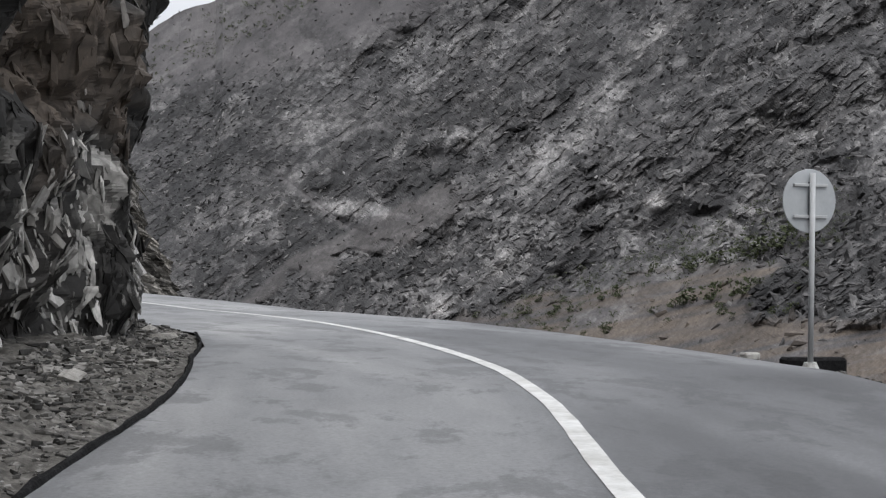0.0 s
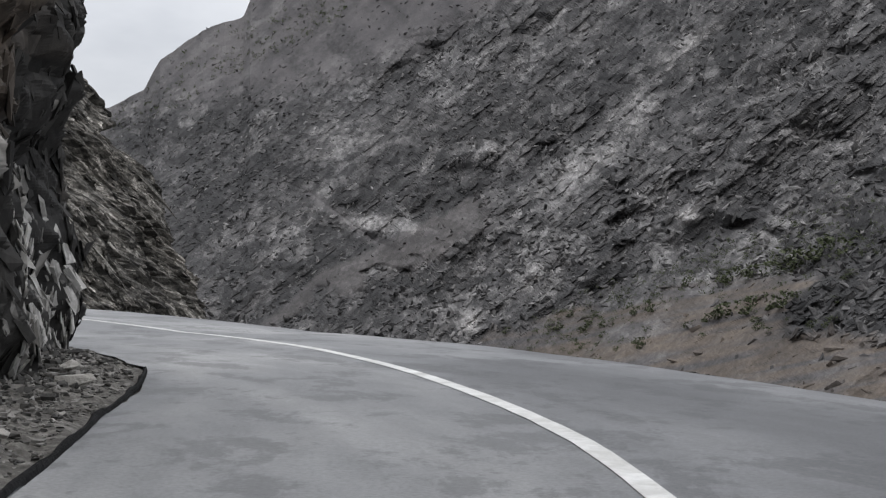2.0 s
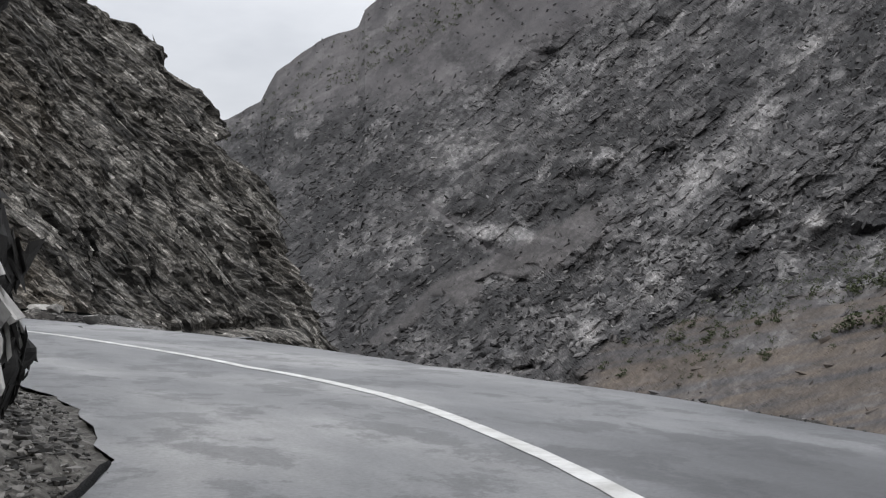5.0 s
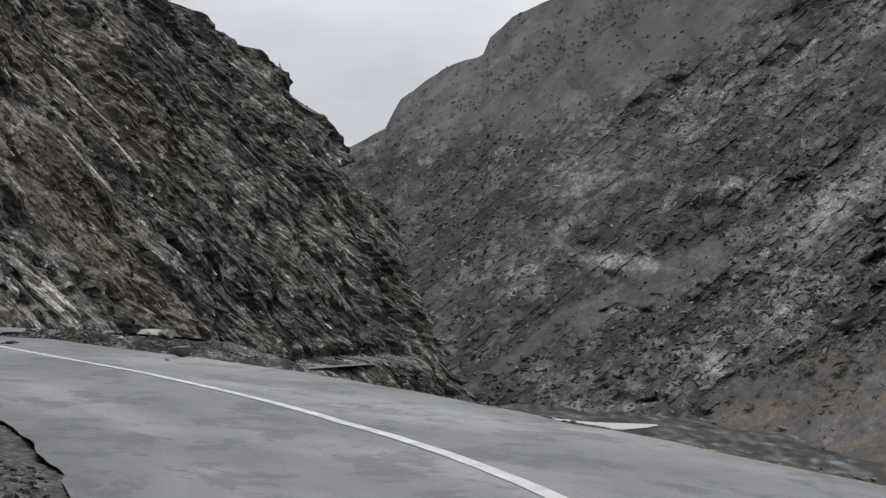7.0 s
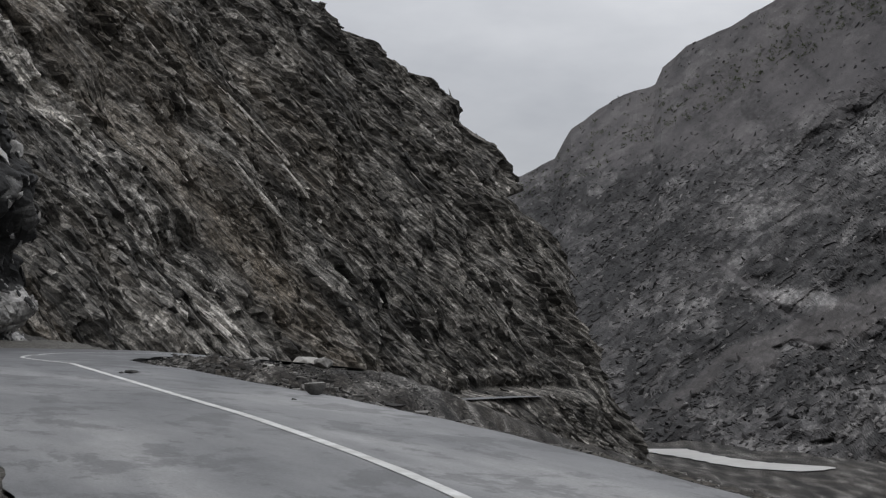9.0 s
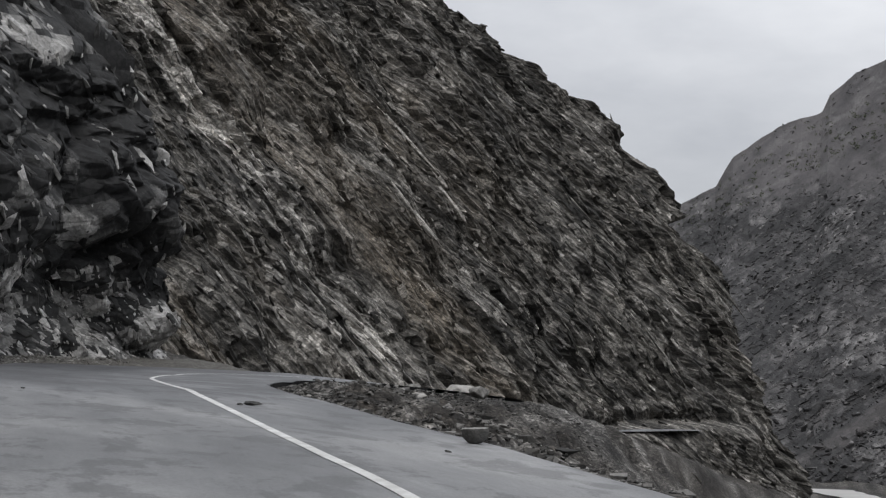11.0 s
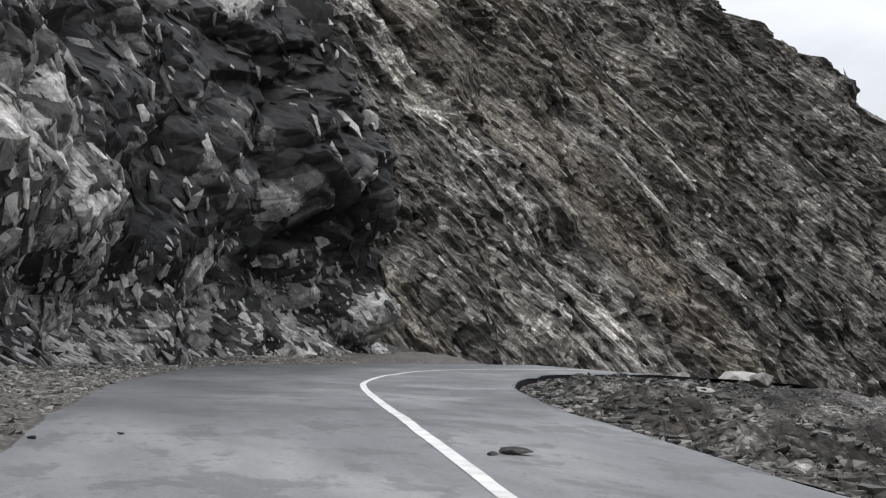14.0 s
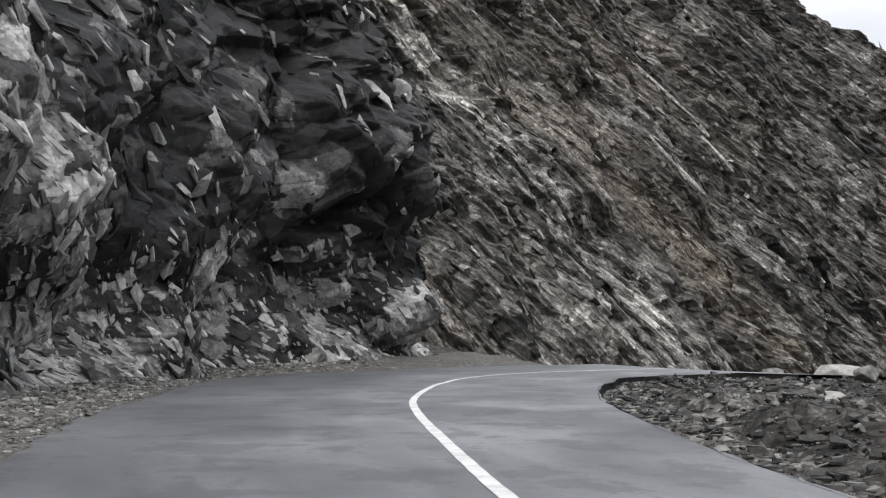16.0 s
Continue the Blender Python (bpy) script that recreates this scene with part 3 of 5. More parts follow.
# ---------------------------------------------------------------- left verge between road and wall
def foot_offset(ss):
    """Distance from the painted line to the wall's foot, along the road's left normal."""
    out = []
    for s in ss:
        c = np.array([np.interp(s, LINE_S, LINE[:, 0]), np.interp(s, LINE_S, LINE[:, 1])])
        n = np.array([np.interp(s, LINE_S, LEFT_N[:, 0]), np.interp(s, LINE_S, LEFT_N[:, 1])])
        t = np.array([n[1], -n[0]])
        d = FOOT_L - c
        along, across = d @ t, d @ n
        ok = (np.abs(along) < 0.6) & (across > 0)
        out.append(across[ok].min() if ok.any() else 12.0)
    return np.array(out)


def verge_lift(s, t):
    return -0.05 + 0.30 * np.clip(t * 1.4, 0, 1) + 0.05 * vnoise(s * 1.7, 0 * s + 9 * t, 14) + 0.03 * vnoise(s * 6, 0 * s + 31 * t, 15)


verge = grid_mesh("verge", ribbon(1, station(91, -40.5), lambda s: widths(s)[0] - 0.05, lambda s: np.maximum(foot_offset(s) + 0.8, widths(s)[0] + 0.5), 26, verge_lift, 0.2),
                  GRAVEL, "structure", "grey gravel verge strewn with broken stones along the cliff foot", "verge")
kerb_to = station(23.5, -1.2)
kerb_pts = ribbon(station(-30, 1.7), kerb_to, lambda s: widths(s)[0] - 0.03, lambda s: widths(s)[0] + 0.03 + 0.02 * vnoise(s * 3.3, 0 * s, 6), 5, lambda s, t: np.interp(t, [0, 0.25, 0.6, 1], [0.0, 0.035, 0.045, 0.02]) + 0.02 * vnoise(s * 2.5, 0 * s + t, 16), 0.25)
lip_pts = ribbon(station(46, -15.5), station(95, -38), lambda s: -widths(s)[1] + 0.04 + 0.05 * vnoise(s * 0.8, 0 * s, 5), lambda s: -widths(s)[1] - 0.09 - 0.04 * vnoise(s * 2.9, 0 * s, 7), 4, lambda s, t: np.interp(t, [0, 0.3, 0.7, 1], [0.004, 0.002, -0.12, -0.24]) + 0 * s, 0.25)
lip = grid_mesh("asphalt_lip", lip_pts, BITUMEN, "structure", "dark broken edge of the asphalt above the rubble bank", "kerb")
kerb = grid_mesh("kerb", kerb_pts, BITUMEN, "structure", "black bitumen lip along the edge of the asphalt", "kerb")


# ---------------------------------------------------------------- ground, valley and river
O = np.array([-3.0, 22.0])


def road_frame(x, y):
    """Distance to the painted line (right of it negative) and station, for arrays."""
    sub = slice(0, None, 4)
    lx, ly, nx, ny, s = LINE[sub, 0], LINE[sub, 1], LEFT_N[sub, 0], LEFT_N[sub, 1], LINE_S[sub]
    flat = np.stack([x.ravel(), y.ravel()], 1)
    dist, st = np.zeros(len(flat)), np.zeros(len(flat))
    for k in range(0, len(flat), 20000):
        d = flat[k:k + 20000, None, :] - np.stack([lx, ly], 1)[None]
        i = np.argmin((d ** 2).sum(2), 1)
        v = d[np.arange(len(i)), i]
        dist[k:k + 20000] = np.where((v * np.stack([nx[i], ny[i]], 1)).sum(1) >= 0, 1, -1) * np.sqrt((v ** 2).sum(1))
        st[k:k + 20000] = s[i]
    return dist.reshape(x.shape), st.reshape(x.shape)


RIVER_Z = -33.0


def ground_z(x, y):
    d, s = road_frame(x, y)
    wl_, wr_ = widths(s)
    rz = road_z(s) - np.where(d < 0, crossfall(s) * wr_, 0)
    right = -d - wr_
    steep = np.interp(right, [0, 0.9, 1.6, 3, 8, 25, 60, 110, 3000], [0.10, 0.14, 0.6, 1.9, 6, 17, 30, 40, 45])
    spoil = np.interp(right, [0, 0.8, 2.2, 4, 6, 9, 16, 60, 110, 3000], [0.2, 0.2, 0.5, 0.9, 1.5, 4, 11, 30, 38, 45])
    k = np.clip((s - station(42, -12.5)) / 14, 0, 1)
    drop = steep * (1 - k) + spoil * k
    berm = np.interp(right, [0.5, 1.6, 3.2, 5, 7, 9], [0, 0.25, 0.75, 0.85, 0.7, 0]) * np.clip((s - station(54, -22.2)) / 10, 0, 1) * np.clip((station(95, -38) - s) / 5, 0, 1)
    drop = drop - berm
    z_right = rz - drop + 0.25 * fbm(x / 6, y / 6, 61, 4) * np.clip((right - 1.2) / 3, 0, 6)
    z_right = np.maximum(z_right, RIVER_Z - 0.3)
    left = d - wl_
    z_left = rz - 0.12 + np.clip(left - 6, 0, 10) * 0.1
    z_left = z_left - np.clip((s - S_DOWN) / 8, 0, 1) * np.clip(left - 1.5, 0, 60) * 0.5
    z = np.where(d < 0, z_right, z_left)
    far = np.clip((np.hypot(x - O[0], y - O[1]) - 300) / 60, 0, 1)
    return z * (1 - far) + (RIVER_Z - 0.3) * far, right, s


def bank(x, y):
    """The ground with its loose rock: place, tone and colouring."""
    z, right, s = ground_z(x, y)
    k = np.clip((s - station(42, -12.5)) / 14, 0, 1)
    stony = np.clip((right - 0.9) / 0.8, 0, 1) * np.clip((140 - np.hypot(x - O[0], y - O[1])) / 40, 0, 1)
    h1, t1 = facets(x / 1.5, y / 1.5, 301, 0.9, 0.0, 2.6)
    h2, t2 = facets(x / 0.6 + 0.2 * t1, y / 0.6, 321, 0.9, 0.0, 2.6)
    z = z + stony * (0.42 * h1 + 0.2 * h2) * (0.35 + 0.65 * k)
    weeds = np.clip(fbm(x / 3, y / 3, 331, 3) + 0.1, 0, 1) * (1 - k) * (right > 0.6)
    return z, 0.5 * t1 + 0.5 * t2, np.stack([0 * z, np.clip(0.55 - 0.45 * k + 0.3 * fbm(x / 9, y / 9, 332, 3), 0, 0.8), 0.7 * weeds], -1)


rr = np.concatenate([np.linspace(0.3, 60, 150), np.geomspace(60.6, 420, 110), np.geomspace(430, 4500, 24)])
th = np.concatenate([np.radians(np.linspace(-70, 75, 420)), np.radians(np.linspace(76, 289, 110))])
th = np.append(th, th[0] + 2 * math.pi)
RR, TH = np.meshgrid(rr, th, indexing="xy")
GX, GY = O[0] - RR * np.sin(TH), O[1] + RR * np.cos(TH)
GZ, GT, GC = bank(GX, GY)
ground = grid_mesh("ground", np.stack([GX, GY, GZ], -1), ROCK_BANK, "structure", "stony brown slope falling from the road to the river", "ground", False, GT, GC, np.stack([GX, GY, GZ], -1))


# ---------------------------------------------------------------- the far cliff across the side gully
D_FOOT0, D_FOOT1 = np.array([-150.0, 150.0]), np.array([-66.0, 380.0])
D_DIR = (D_FOOT1 - D_FOOT0) / np.linalg.norm(D_FOOT1 - D_FOOT0)
D_OUT = np.array([D_DIR[1], -D_DIR[0]])
D_LEN = float(np.linalg.norm(D_FOOT1 - D_FOOT0))


EDGE_B = [-40.0, 2.0, 14.0, 30.0, 46.0, 54.0, 60.0, 66.0, 71.0, 76.0, 81.0, 86.0, 90.0, 94.0, 98.0, 102.0, 106.0, 112.0, 120.0, 130.0, 145.0, 170.0, 260.0]
EDGE_A = [242.0, 243.5, 248.0, 258.0, 263.0, 261.7, 255.3, 262.2, 258.4, 260.7, 256.2, 256.2, 251.8, 249.3, 237.8, 237.0, 229.2, 226.7, 203.5, 186.0, 160.5, 118.0, -40.0]


def cliff_far():
    u_ = np.concatenate([np.linspace(-230, -101, 60), np.linspace(-100, 168, 330), np.linspace(170, 260, 30)])
    v_ = np.concatenate([np.linspace(-60, 24, 50), np.linspace(24.5, 292, 640), np.linspace(294, 380, 30)])
    U, V = np.meshgrid(u_, v_, indexing="xy")
    A, B = 0.5443 * U + 0.8389 * V, np.clip(-0.8389 * U + 0.5443 * V, -34, 210)
    n = -np.interp(B, [-34, -6, 0, 60, 150, 260], [-26, -6, 0, 42, 118, 215])
    # the road's ledge along the foot
    ledge = np.interp(A, [120, 148, 171, 188, 202, 244], [-1, 0.6, 2.3, 4, 6, 9])
    n = n + (3.6 - 6.6 * np.clip((B - ledge + 0.2) / 0.5, 0, 1)) * np.clip((A - 110) / 25, 0, 1) * np.clip((236 - A) / 10, 0, 1)
    # the corner: the face turns away along an edge that leans back as it rises
    edge = np.interp(B, EDGE_B, EDGE_A) + 2.2 * fbm(B / 9, 0 * B, 71, 4)
    past = np.clip(A - edge, 0, None)
    n = n - 1.5 * past - 0.02 * past ** 2
    su = A * 0.545 - B * 0.84
    sv = A * 0.84 + B * 0.545
    tone = 0 * A
    broken = np.clip(0.95 + 0.6 * fbm(su / 40, sv / 14, 87, 3), 0.55, 1.3)
    calm = 1 - 0.8 * np.exp(-((B - ledge) / 2.0) ** 2)
    for cell, amp, k, share in ((17, 2.6, 0, 0.1), (8.0, 2.2, 20, 0.26), (3.8, 1.2, 40, 0.36), (2.0, 0.7, 60, 0.28)):
        wob = 0.2 * vnoise(A / cell, B / cell, 83 + k)
        if k == 0:
            h, t = facets(su / (cell * 1.1) + wob, sv / (cell * 0.8) + 0.6 * wob, 91 + k, 1.2, 0.12, 4.0)
        else:
            h, t = plates(su / (cell * 0.6) + 0.3 * wob, sv / (cell * 0.7) + 0.15 * wob, 91 + k, 0.9, 0.12)
        n = n + amp * h * calm * (broken if k else 1)
        tone = tone + share * t
    big = 0.05 * fbm(su / 60, sv / 7, 104, 4)
    tone = 0.475 + 0.58 * (tone - 0.5) + big
    n = n + 4 * fbm(su / 120, sv / 22, 97, 3)
    n = n - 3.0 * np.exp(-((B - ledge - 0.5) / 1.6) ** 2) * np.clip((A - 110) / 25, 0, 1) * np.clip((236 - A) / 10, 0, 1)
    z = -24.0 + B + 20 * np.clip(1 - A / D_LEN, 0, 1.2)
    x = D_FOOT0[0] + D_DIR[0] * A + D_OUT[0] * n
    y = D_FOOT0[1] + D_DIR[1] * A + D_OUT[1] * n
    # pale slanting beds, a pale outcrop or two, and rusty soil between
    bed = np.clip(1.6 - np.abs(sv - 109.8 + 0.1 * su - 0.8 * fbm(su / 40, 0 * su, 98, 2)) / 3.4, 0, 1) * np.clip(0.75 + 0.9 * fbm(su / 40, sv / 1.3, 99, 3), 0, 1)
    for beyond in (9.5, 15.0):
        bed = np.maximum(bed, 0.8 * np.exp(-((sv - 109.8 - beyond + 0.1 * su) / 1.0) ** 2) * np.clip(0.6 + 1.2 * fbm(su / 30, 0 * su + beyond, 106, 2), 0, 1) * np.clip((su - 5) / 15, 0, 1))
    bed2 = np.clip(1 - np.abs(sv - 85) / 32, 0, 1) * np.clip(0.1 + 1.2 * fbm(su / 34, sv / 1.4, 100, 4), 0, 1)
    tone, big = tone + 0.2 * bed, big + 0.18 * bed
    out = np.zeros_like(A)
    for ca, cb, wa, wb in ((200, 47.5, 7, 3.0), (214, 31, 6, 4.5), (232, 14, 9, 5), (226, 9, 9, 4), (169, 60, 5, 2), (168, 80, 9, 1.2), (69, 5, 7, 4), (150, 30, 8, 2)):
        p, q = (A - ca) * 0.545 - (B - cb) * 0.84, (A - ca) * 0.84 + (B - cb) * 0.545
        out = np.maximum(out, np.exp(-(p / wa) ** 2 - (q / wb) ** 2) * np.clip(0.7 + 0.8 * fbm(A / 3, B / 3, 101, 3), 0, 1))
    brown = np.clip(fbm(su / 45, sv / 16, 102, 4) * 0.8 + 0.25, 0, 1) * np.clip((205 - A) / 60, 0.15, 1)
    zones = np.stack([np.clip(0.95 * bed + 0.4 * bed2 + 0.65 * out, 0, 0.95), 0.62 * brown, 0 * A], -1)
    return grid_mesh("cliff_far", np.stack([x, y, z], -1), ROCK_FAR, "structure", "steep brown grey cliff of slanting strata above the road", "cliff", False, tone, zones, np.stack([su, sv, n + 0.6 * B], -1)), np.clip((np.abs(B - ledge) - 0.4) / 0.8, 0, 1) * np.clip(0.55 + 1.1 * fbm(su / 30, sv / 9, 103, 3), 0.25, 1), big


cliff_d, D_LOOSE, D_BIG = cliff_far()


# ---------------------------------------------------------------- the mountainside across the river
SKY_AZ = [-75, -30, -10, 0, 4.4, 6.1, 7.4, 8.0, 8.9, 9.2, 10.2, 11.4, 12.5, 12.75, 13.1, 14.4, 17, 24, 44]
SKY_EL = [27, 27, 21.5, 15.4, 12.9, 12.0, 11.35, 11.05, 10.3, 9.6, 9.3, 8.6, 7.75, 7.3, 6.6, 5.9, 5.4, 5.0, 5.0]
EL_VIEW = 12.6


def mountain():
    az = np.concatenate([np.linspace(-75, -23.2, 80), np.linspace(-23, 19, 600), np.linspace(19.2, 44, 30)])
    p = np.concatenate([np.linspace(0, 1, 360), np.linspace(1.03, 2, 26), np.linspace(2.02, 2.3, 6)])
    AZ, P = np.meshgrid(az, p, indexing="xy")
    sky = np.interp(AZ, SKY_AZ, SKY_EL) + 0.07 * fbm(AZ / 0.9, 0 * AZ, 121, 4)
    low = np.minimum(sky, EL_VIEW)
    EL_LOW = np.interp(AZ, [-4, 0.5, 2.5, 9, 14], [-7.5, -6.0, -4.8, -4.65, -4.5])
    EL = np.where(P <= 1, EL_LOW + (low - EL_LOW) * P, np.where(P <= 2, low + (sky - low) * (P - 1), sky - 9 * (P - 2)))
    r0 = np.interp(AZ, [-75, -25, -12, -4, 1, 3, 6, 9, 16, 44], [170, 215, 250, 300, 370, 412, 428, 430, 445, 480])
    r1 = np.interp(AZ, [-75, -25, 0, 10, 19, 44], [560, 660, 840, 960, 1050, 1100])
    f = (EL - EL_LOW) / (sky - EL_LOW)
    R = r0 + (r1 - r0) * np.clip(f, 0, 1) ** 1.05 + 120 * np.clip(P - 2, 0, 1)
    # a front spur whose crest runs up to the right, a gully behind it, and the bench of bare soil below
    crest = np.interp(AZ, [-24, -12, -0.24, 0.75, 3.4, 6.0, 7.7, 10], [10.5, 7.0, 2.5, 2.0, 0.6, -0.75, -2.2, -4.0])
    gul = np.abs(EL - crest - 0.25)
    R = R + (9 + 5 * vnoise(AZ / 1.7, EL, 129)) * np.exp(-gul / 0.8) - 12 * np.exp(-((EL - crest + 1.3) / 1.1) ** 2)
    gul2 = np.abs(EL - np.interp(AZ, [2.5, 3.7, 6.35, 9], [0.1, 0.53, 2.45, 3.6]) - 0.1)
    R = R + 9 * np.exp(-gul2 / 0.5) * np.clip((AZ - 2.6) / 0.8, 0, 1) * np.clip((9 - AZ) / 2, 0, 1)
    bench_top = np.interp(AZ, [-24, -15.2, -10, -5, -1.4, 1], [0.9, -0.4, -1.0, -2.1, -3.1, -4.2]) + 0.25 * fbm(AZ / 1.3, 0 * AZ, 123, 3)
    bench = np.clip((bench_top - EL) / 0.35, 0, 1) * np.clip((0.6 - AZ) / 2.0, 0, 1)
    # a dark rocky spur cuts into the bench from the side
    ridge = np.interp(AZ, [-24, -17.3, -13.5, -13.0], [6.0, 1.36, -1.77, -3.4]) + 0.2 * fbm(AZ / 0.6, 0 * AZ, 122, 3)
    spur = np.clip((ridge - EL) / 0.5, 0, 1) * np.clip((EL + 3.4 + 0.1 * fbm(AZ / 0.5, EL, 120, 3)) / 0.5, 0, 1) * np.clip((-13.2 - AZ) / 0.7, 0, 1)
    bench = bench * (1 - spur)
    R = R - 5 * spur
    # the smooth fan under the spur's crest, and a bare chute across the gully
    under = crest + 0.15 * fbm(AZ / 0.8, 0 * AZ, 118, 3) - EL
    fan = np.clip(under / 0.15, 0, 1) * np.clip((1.5 - 0.12 * (AZ - 3) - under + 0.5 * fbm(AZ / 1.2, EL / 0.7, 119, 3)) / 0.5, 0, 1) * np.clip((AZ + 1.6) / 1.5, 0, 1)
    chute = np.exp(-(gul2 / 0.22) ** 2) * np.clip((AZ - 3.2) / 0.5, 0, 1) * np.clip((7.2 - AZ) / 0.8, 0, 1)
    talus_low = np.interp(AZ, [-6, -3, 0, 3, 6.8, 10, 14.5], [13, 11, 9.0, 7.4, 6.2, 5.5, 5.2]) + 0.3 * fbm(AZ / 1.5, EL / 3, 124, 4)
    talus = np.clip((EL - talus_low) / 1.3, 0, 1)
    arc, up = np.radians(AZ) * 480, np.radians(EL) * 480
    rough = (1 - 0.75 * bench) * (1 - 0.7 * fan) * (1 - 0.6 * chute) * (1 - 0.75 * talus) * np.clip((2.02 - P) * 6, 0, 1)
    n = 26 * fbm((arc + 0.8 * up) / 75, (up - 0.5 * arc) / 170, 131, 4)
    su, sv = up * 0.66 - arc * 0.75, up * 0.75 + arc * 0.66
    broken = np.clip(0.95 + 0.6 * fbm(su / 60, sv / 25, 137, 3), 0.5, 1.3)
    tone = 0 * AZ
    for cell, amp, k, share in ((20, 6.5, 0, 0.16), (9, 2.8, 20, 0.3), (4.4, 1.1, 40, 0.3), (2.4, 0.55, 60, 0.24)):
        wob = 0.5 * vnoise(arc / cell, up / cell, 143 + k)
        if k < 40:
            h, t = facets(su / (cell * 1.5) + wob, sv / (cell * 0.8) + wob, 151 + k, 1.1, 0.15, 3.4)
        else:
            h, t = plates(su / (cell * 1.1) + 0.3 * wob, sv / (cell * 0.6) + 0.2 * wob, 151 + k, 0.9, 0.15)
        n = n + rough * amp * h * (broken if k else 1)
        tone = tone + share * t
    # past AZ -1 a slight dip in tone stands in for dimmer light
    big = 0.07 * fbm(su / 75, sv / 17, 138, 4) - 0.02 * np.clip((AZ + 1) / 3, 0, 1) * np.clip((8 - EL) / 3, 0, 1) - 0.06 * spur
    # last term paints the gully's shade behind the crest into the tone
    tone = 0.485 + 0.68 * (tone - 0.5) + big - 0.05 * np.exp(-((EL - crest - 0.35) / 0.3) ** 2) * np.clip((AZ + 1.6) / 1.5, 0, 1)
    # outcrops
    pale = np.zeros_like(AZ)
    for ca, ce, wa, we in ((-1.25, 4.35, 0.95, 0.42), (-9.3, 1.7, 0.55, 0.3), (4.0, 1.35, 1.1, 0.4), (2.3, 1.2, 0.7, 0.25), (-0.2, -2.7, 0.5, 0.45)):
        pale = np.maximum(pale, np.exp(-((AZ - ca) / wa) ** 2 - ((EL - ce) / we) ** 2) * np.clip(0.85 + 0.7 * fbm(arc / 4, up / 4, 125, 3), 0, 1.1))
    strip = (EL - 6.2 + 1.06 * (AZ + 7.2)) / 1.46
    pale = np.maximum(pale, 0.45 * np.exp(-(strip / 0.6) ** 2) * np.clip((AZ + 10.5) / 1.5, 0, 1) * np.clip((-3.4 - AZ) / 0.6, 0, 1) * np.clip(0.5 + 1.2 * fbm(su / 25, sv / 4, 140, 3), 0, 1.2))
    n = n + 5 * pale
    tone = tone + 0.2 * np.clip(pale, 0, 1)
    R = R - n
    Z = 1.4 + R * np.tan(np.radians(EL))
    X, Y = O[0] - R * np.sin(np.radians(AZ)), O[1] + R * np.cos(np.radians(AZ))
    green = np.clip(fbm(arc / 26, up / 18, 127, 4) * 0.9 - 0.15, 0, 1) * np.clip((3.0 - EL) / 4, 0, 1)
    zones = np.stack([np.clip(1.1 * pale, 0, 0.95), np.clip(bench * (0.6 + 0.9 * fbm(arc / 30, (up + 0.22 * arc) / 1.6, 128, 4)) + 0.12 * fan, 0, 0.95), np.clip(0.45 * fan + 0.6 * chute + 0.9 * talus * (1 + 0.4 * fbm((arc - up) / 5, (arc + up) / 40, 126, 3)) + 0.6 * bench, 0, 1)], -1)
    pts = np.stack([X, Y, Z], -1)
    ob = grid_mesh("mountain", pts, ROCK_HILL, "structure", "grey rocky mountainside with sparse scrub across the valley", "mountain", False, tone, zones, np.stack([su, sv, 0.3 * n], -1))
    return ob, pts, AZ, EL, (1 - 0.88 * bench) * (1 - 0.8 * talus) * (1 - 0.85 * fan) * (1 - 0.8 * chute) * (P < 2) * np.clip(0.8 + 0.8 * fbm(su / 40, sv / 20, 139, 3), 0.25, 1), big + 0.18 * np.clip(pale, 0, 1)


mountain_e, E_PTS, E_AZ, E_EL, E_ROUGH, E_BIG = mountain()


# ---------------------------------------------------------------- river
def river():
    pts = []
    mid, _ = smooth_line(np.array([(-14, 407), (-18.9, 403.9), (-31.6, 396), (-42.4, 404), (-55, 416.8), (-67, 430)]), 2.0)
    tan = np.gradient(mid, axis=0)
    tan /= np.linalg.norm(tan, axis=1)[:, None]
    for k, (c, t) in enumerate(zip(mid, tan)):
        w = (8.5 + 1.5 * math.sin(0.21 * k) + 0.6 * math.sin(1.7 * k)) * min(1, 0.15 + 0.11 * k)
        pts.append([(c[0] + t[1] * w, c[1] - t[0] * w, RIVER_Z), (c[0], c[1], RIVER_Z + 0.04), (c[0] - t[1] * w, c[1] + t[0] * w, RIVER_Z)])
    return grid_mesh("river", np.array(pts), WATER, "structure", "pale silty river at the valley floor", "river", True)


river_e = river()


# ---------------------------------------------------------------- loose stones
def hull(points):
    bm = bmesh.new()
    for p in points:
        bm.verts.new(p)
    res = bmesh.ops.convex_hull(bm, input=bm.verts)
    loose = {g for g in res["geom_interior"] + res["geom_unused"] if isinstance(g, bmesh.types.BMVert)}
    bmesh.ops.delete(bm, geom=list(loose), context="VERTS")
    return bm


def rock_points(rng, n, flat=0.7):
    """Corners of a broken stone about 1 m across, its base at z = 0."""
    v = rng.normal(size=(n, 3))
    v /= np.linalg.norm(v, axis=1)[:, None]
    v *= rng.uniform(0.38, 0.55, (n, 1)) * np.array([1.15, 0.85, flat])
    v[:, 2] -= v[:, 2].min()
    return v


def mesh_arrays(bm):
    bmesh.ops.triangulate(bm, faces=bm.faces)
    bm.verts.index_update()
    v = np.array([tuple(x.co) for x in bm.verts])
    f = np.array([[q.index for q in p.verts] for p in bm.faces])
    bm.free()
    return v, f


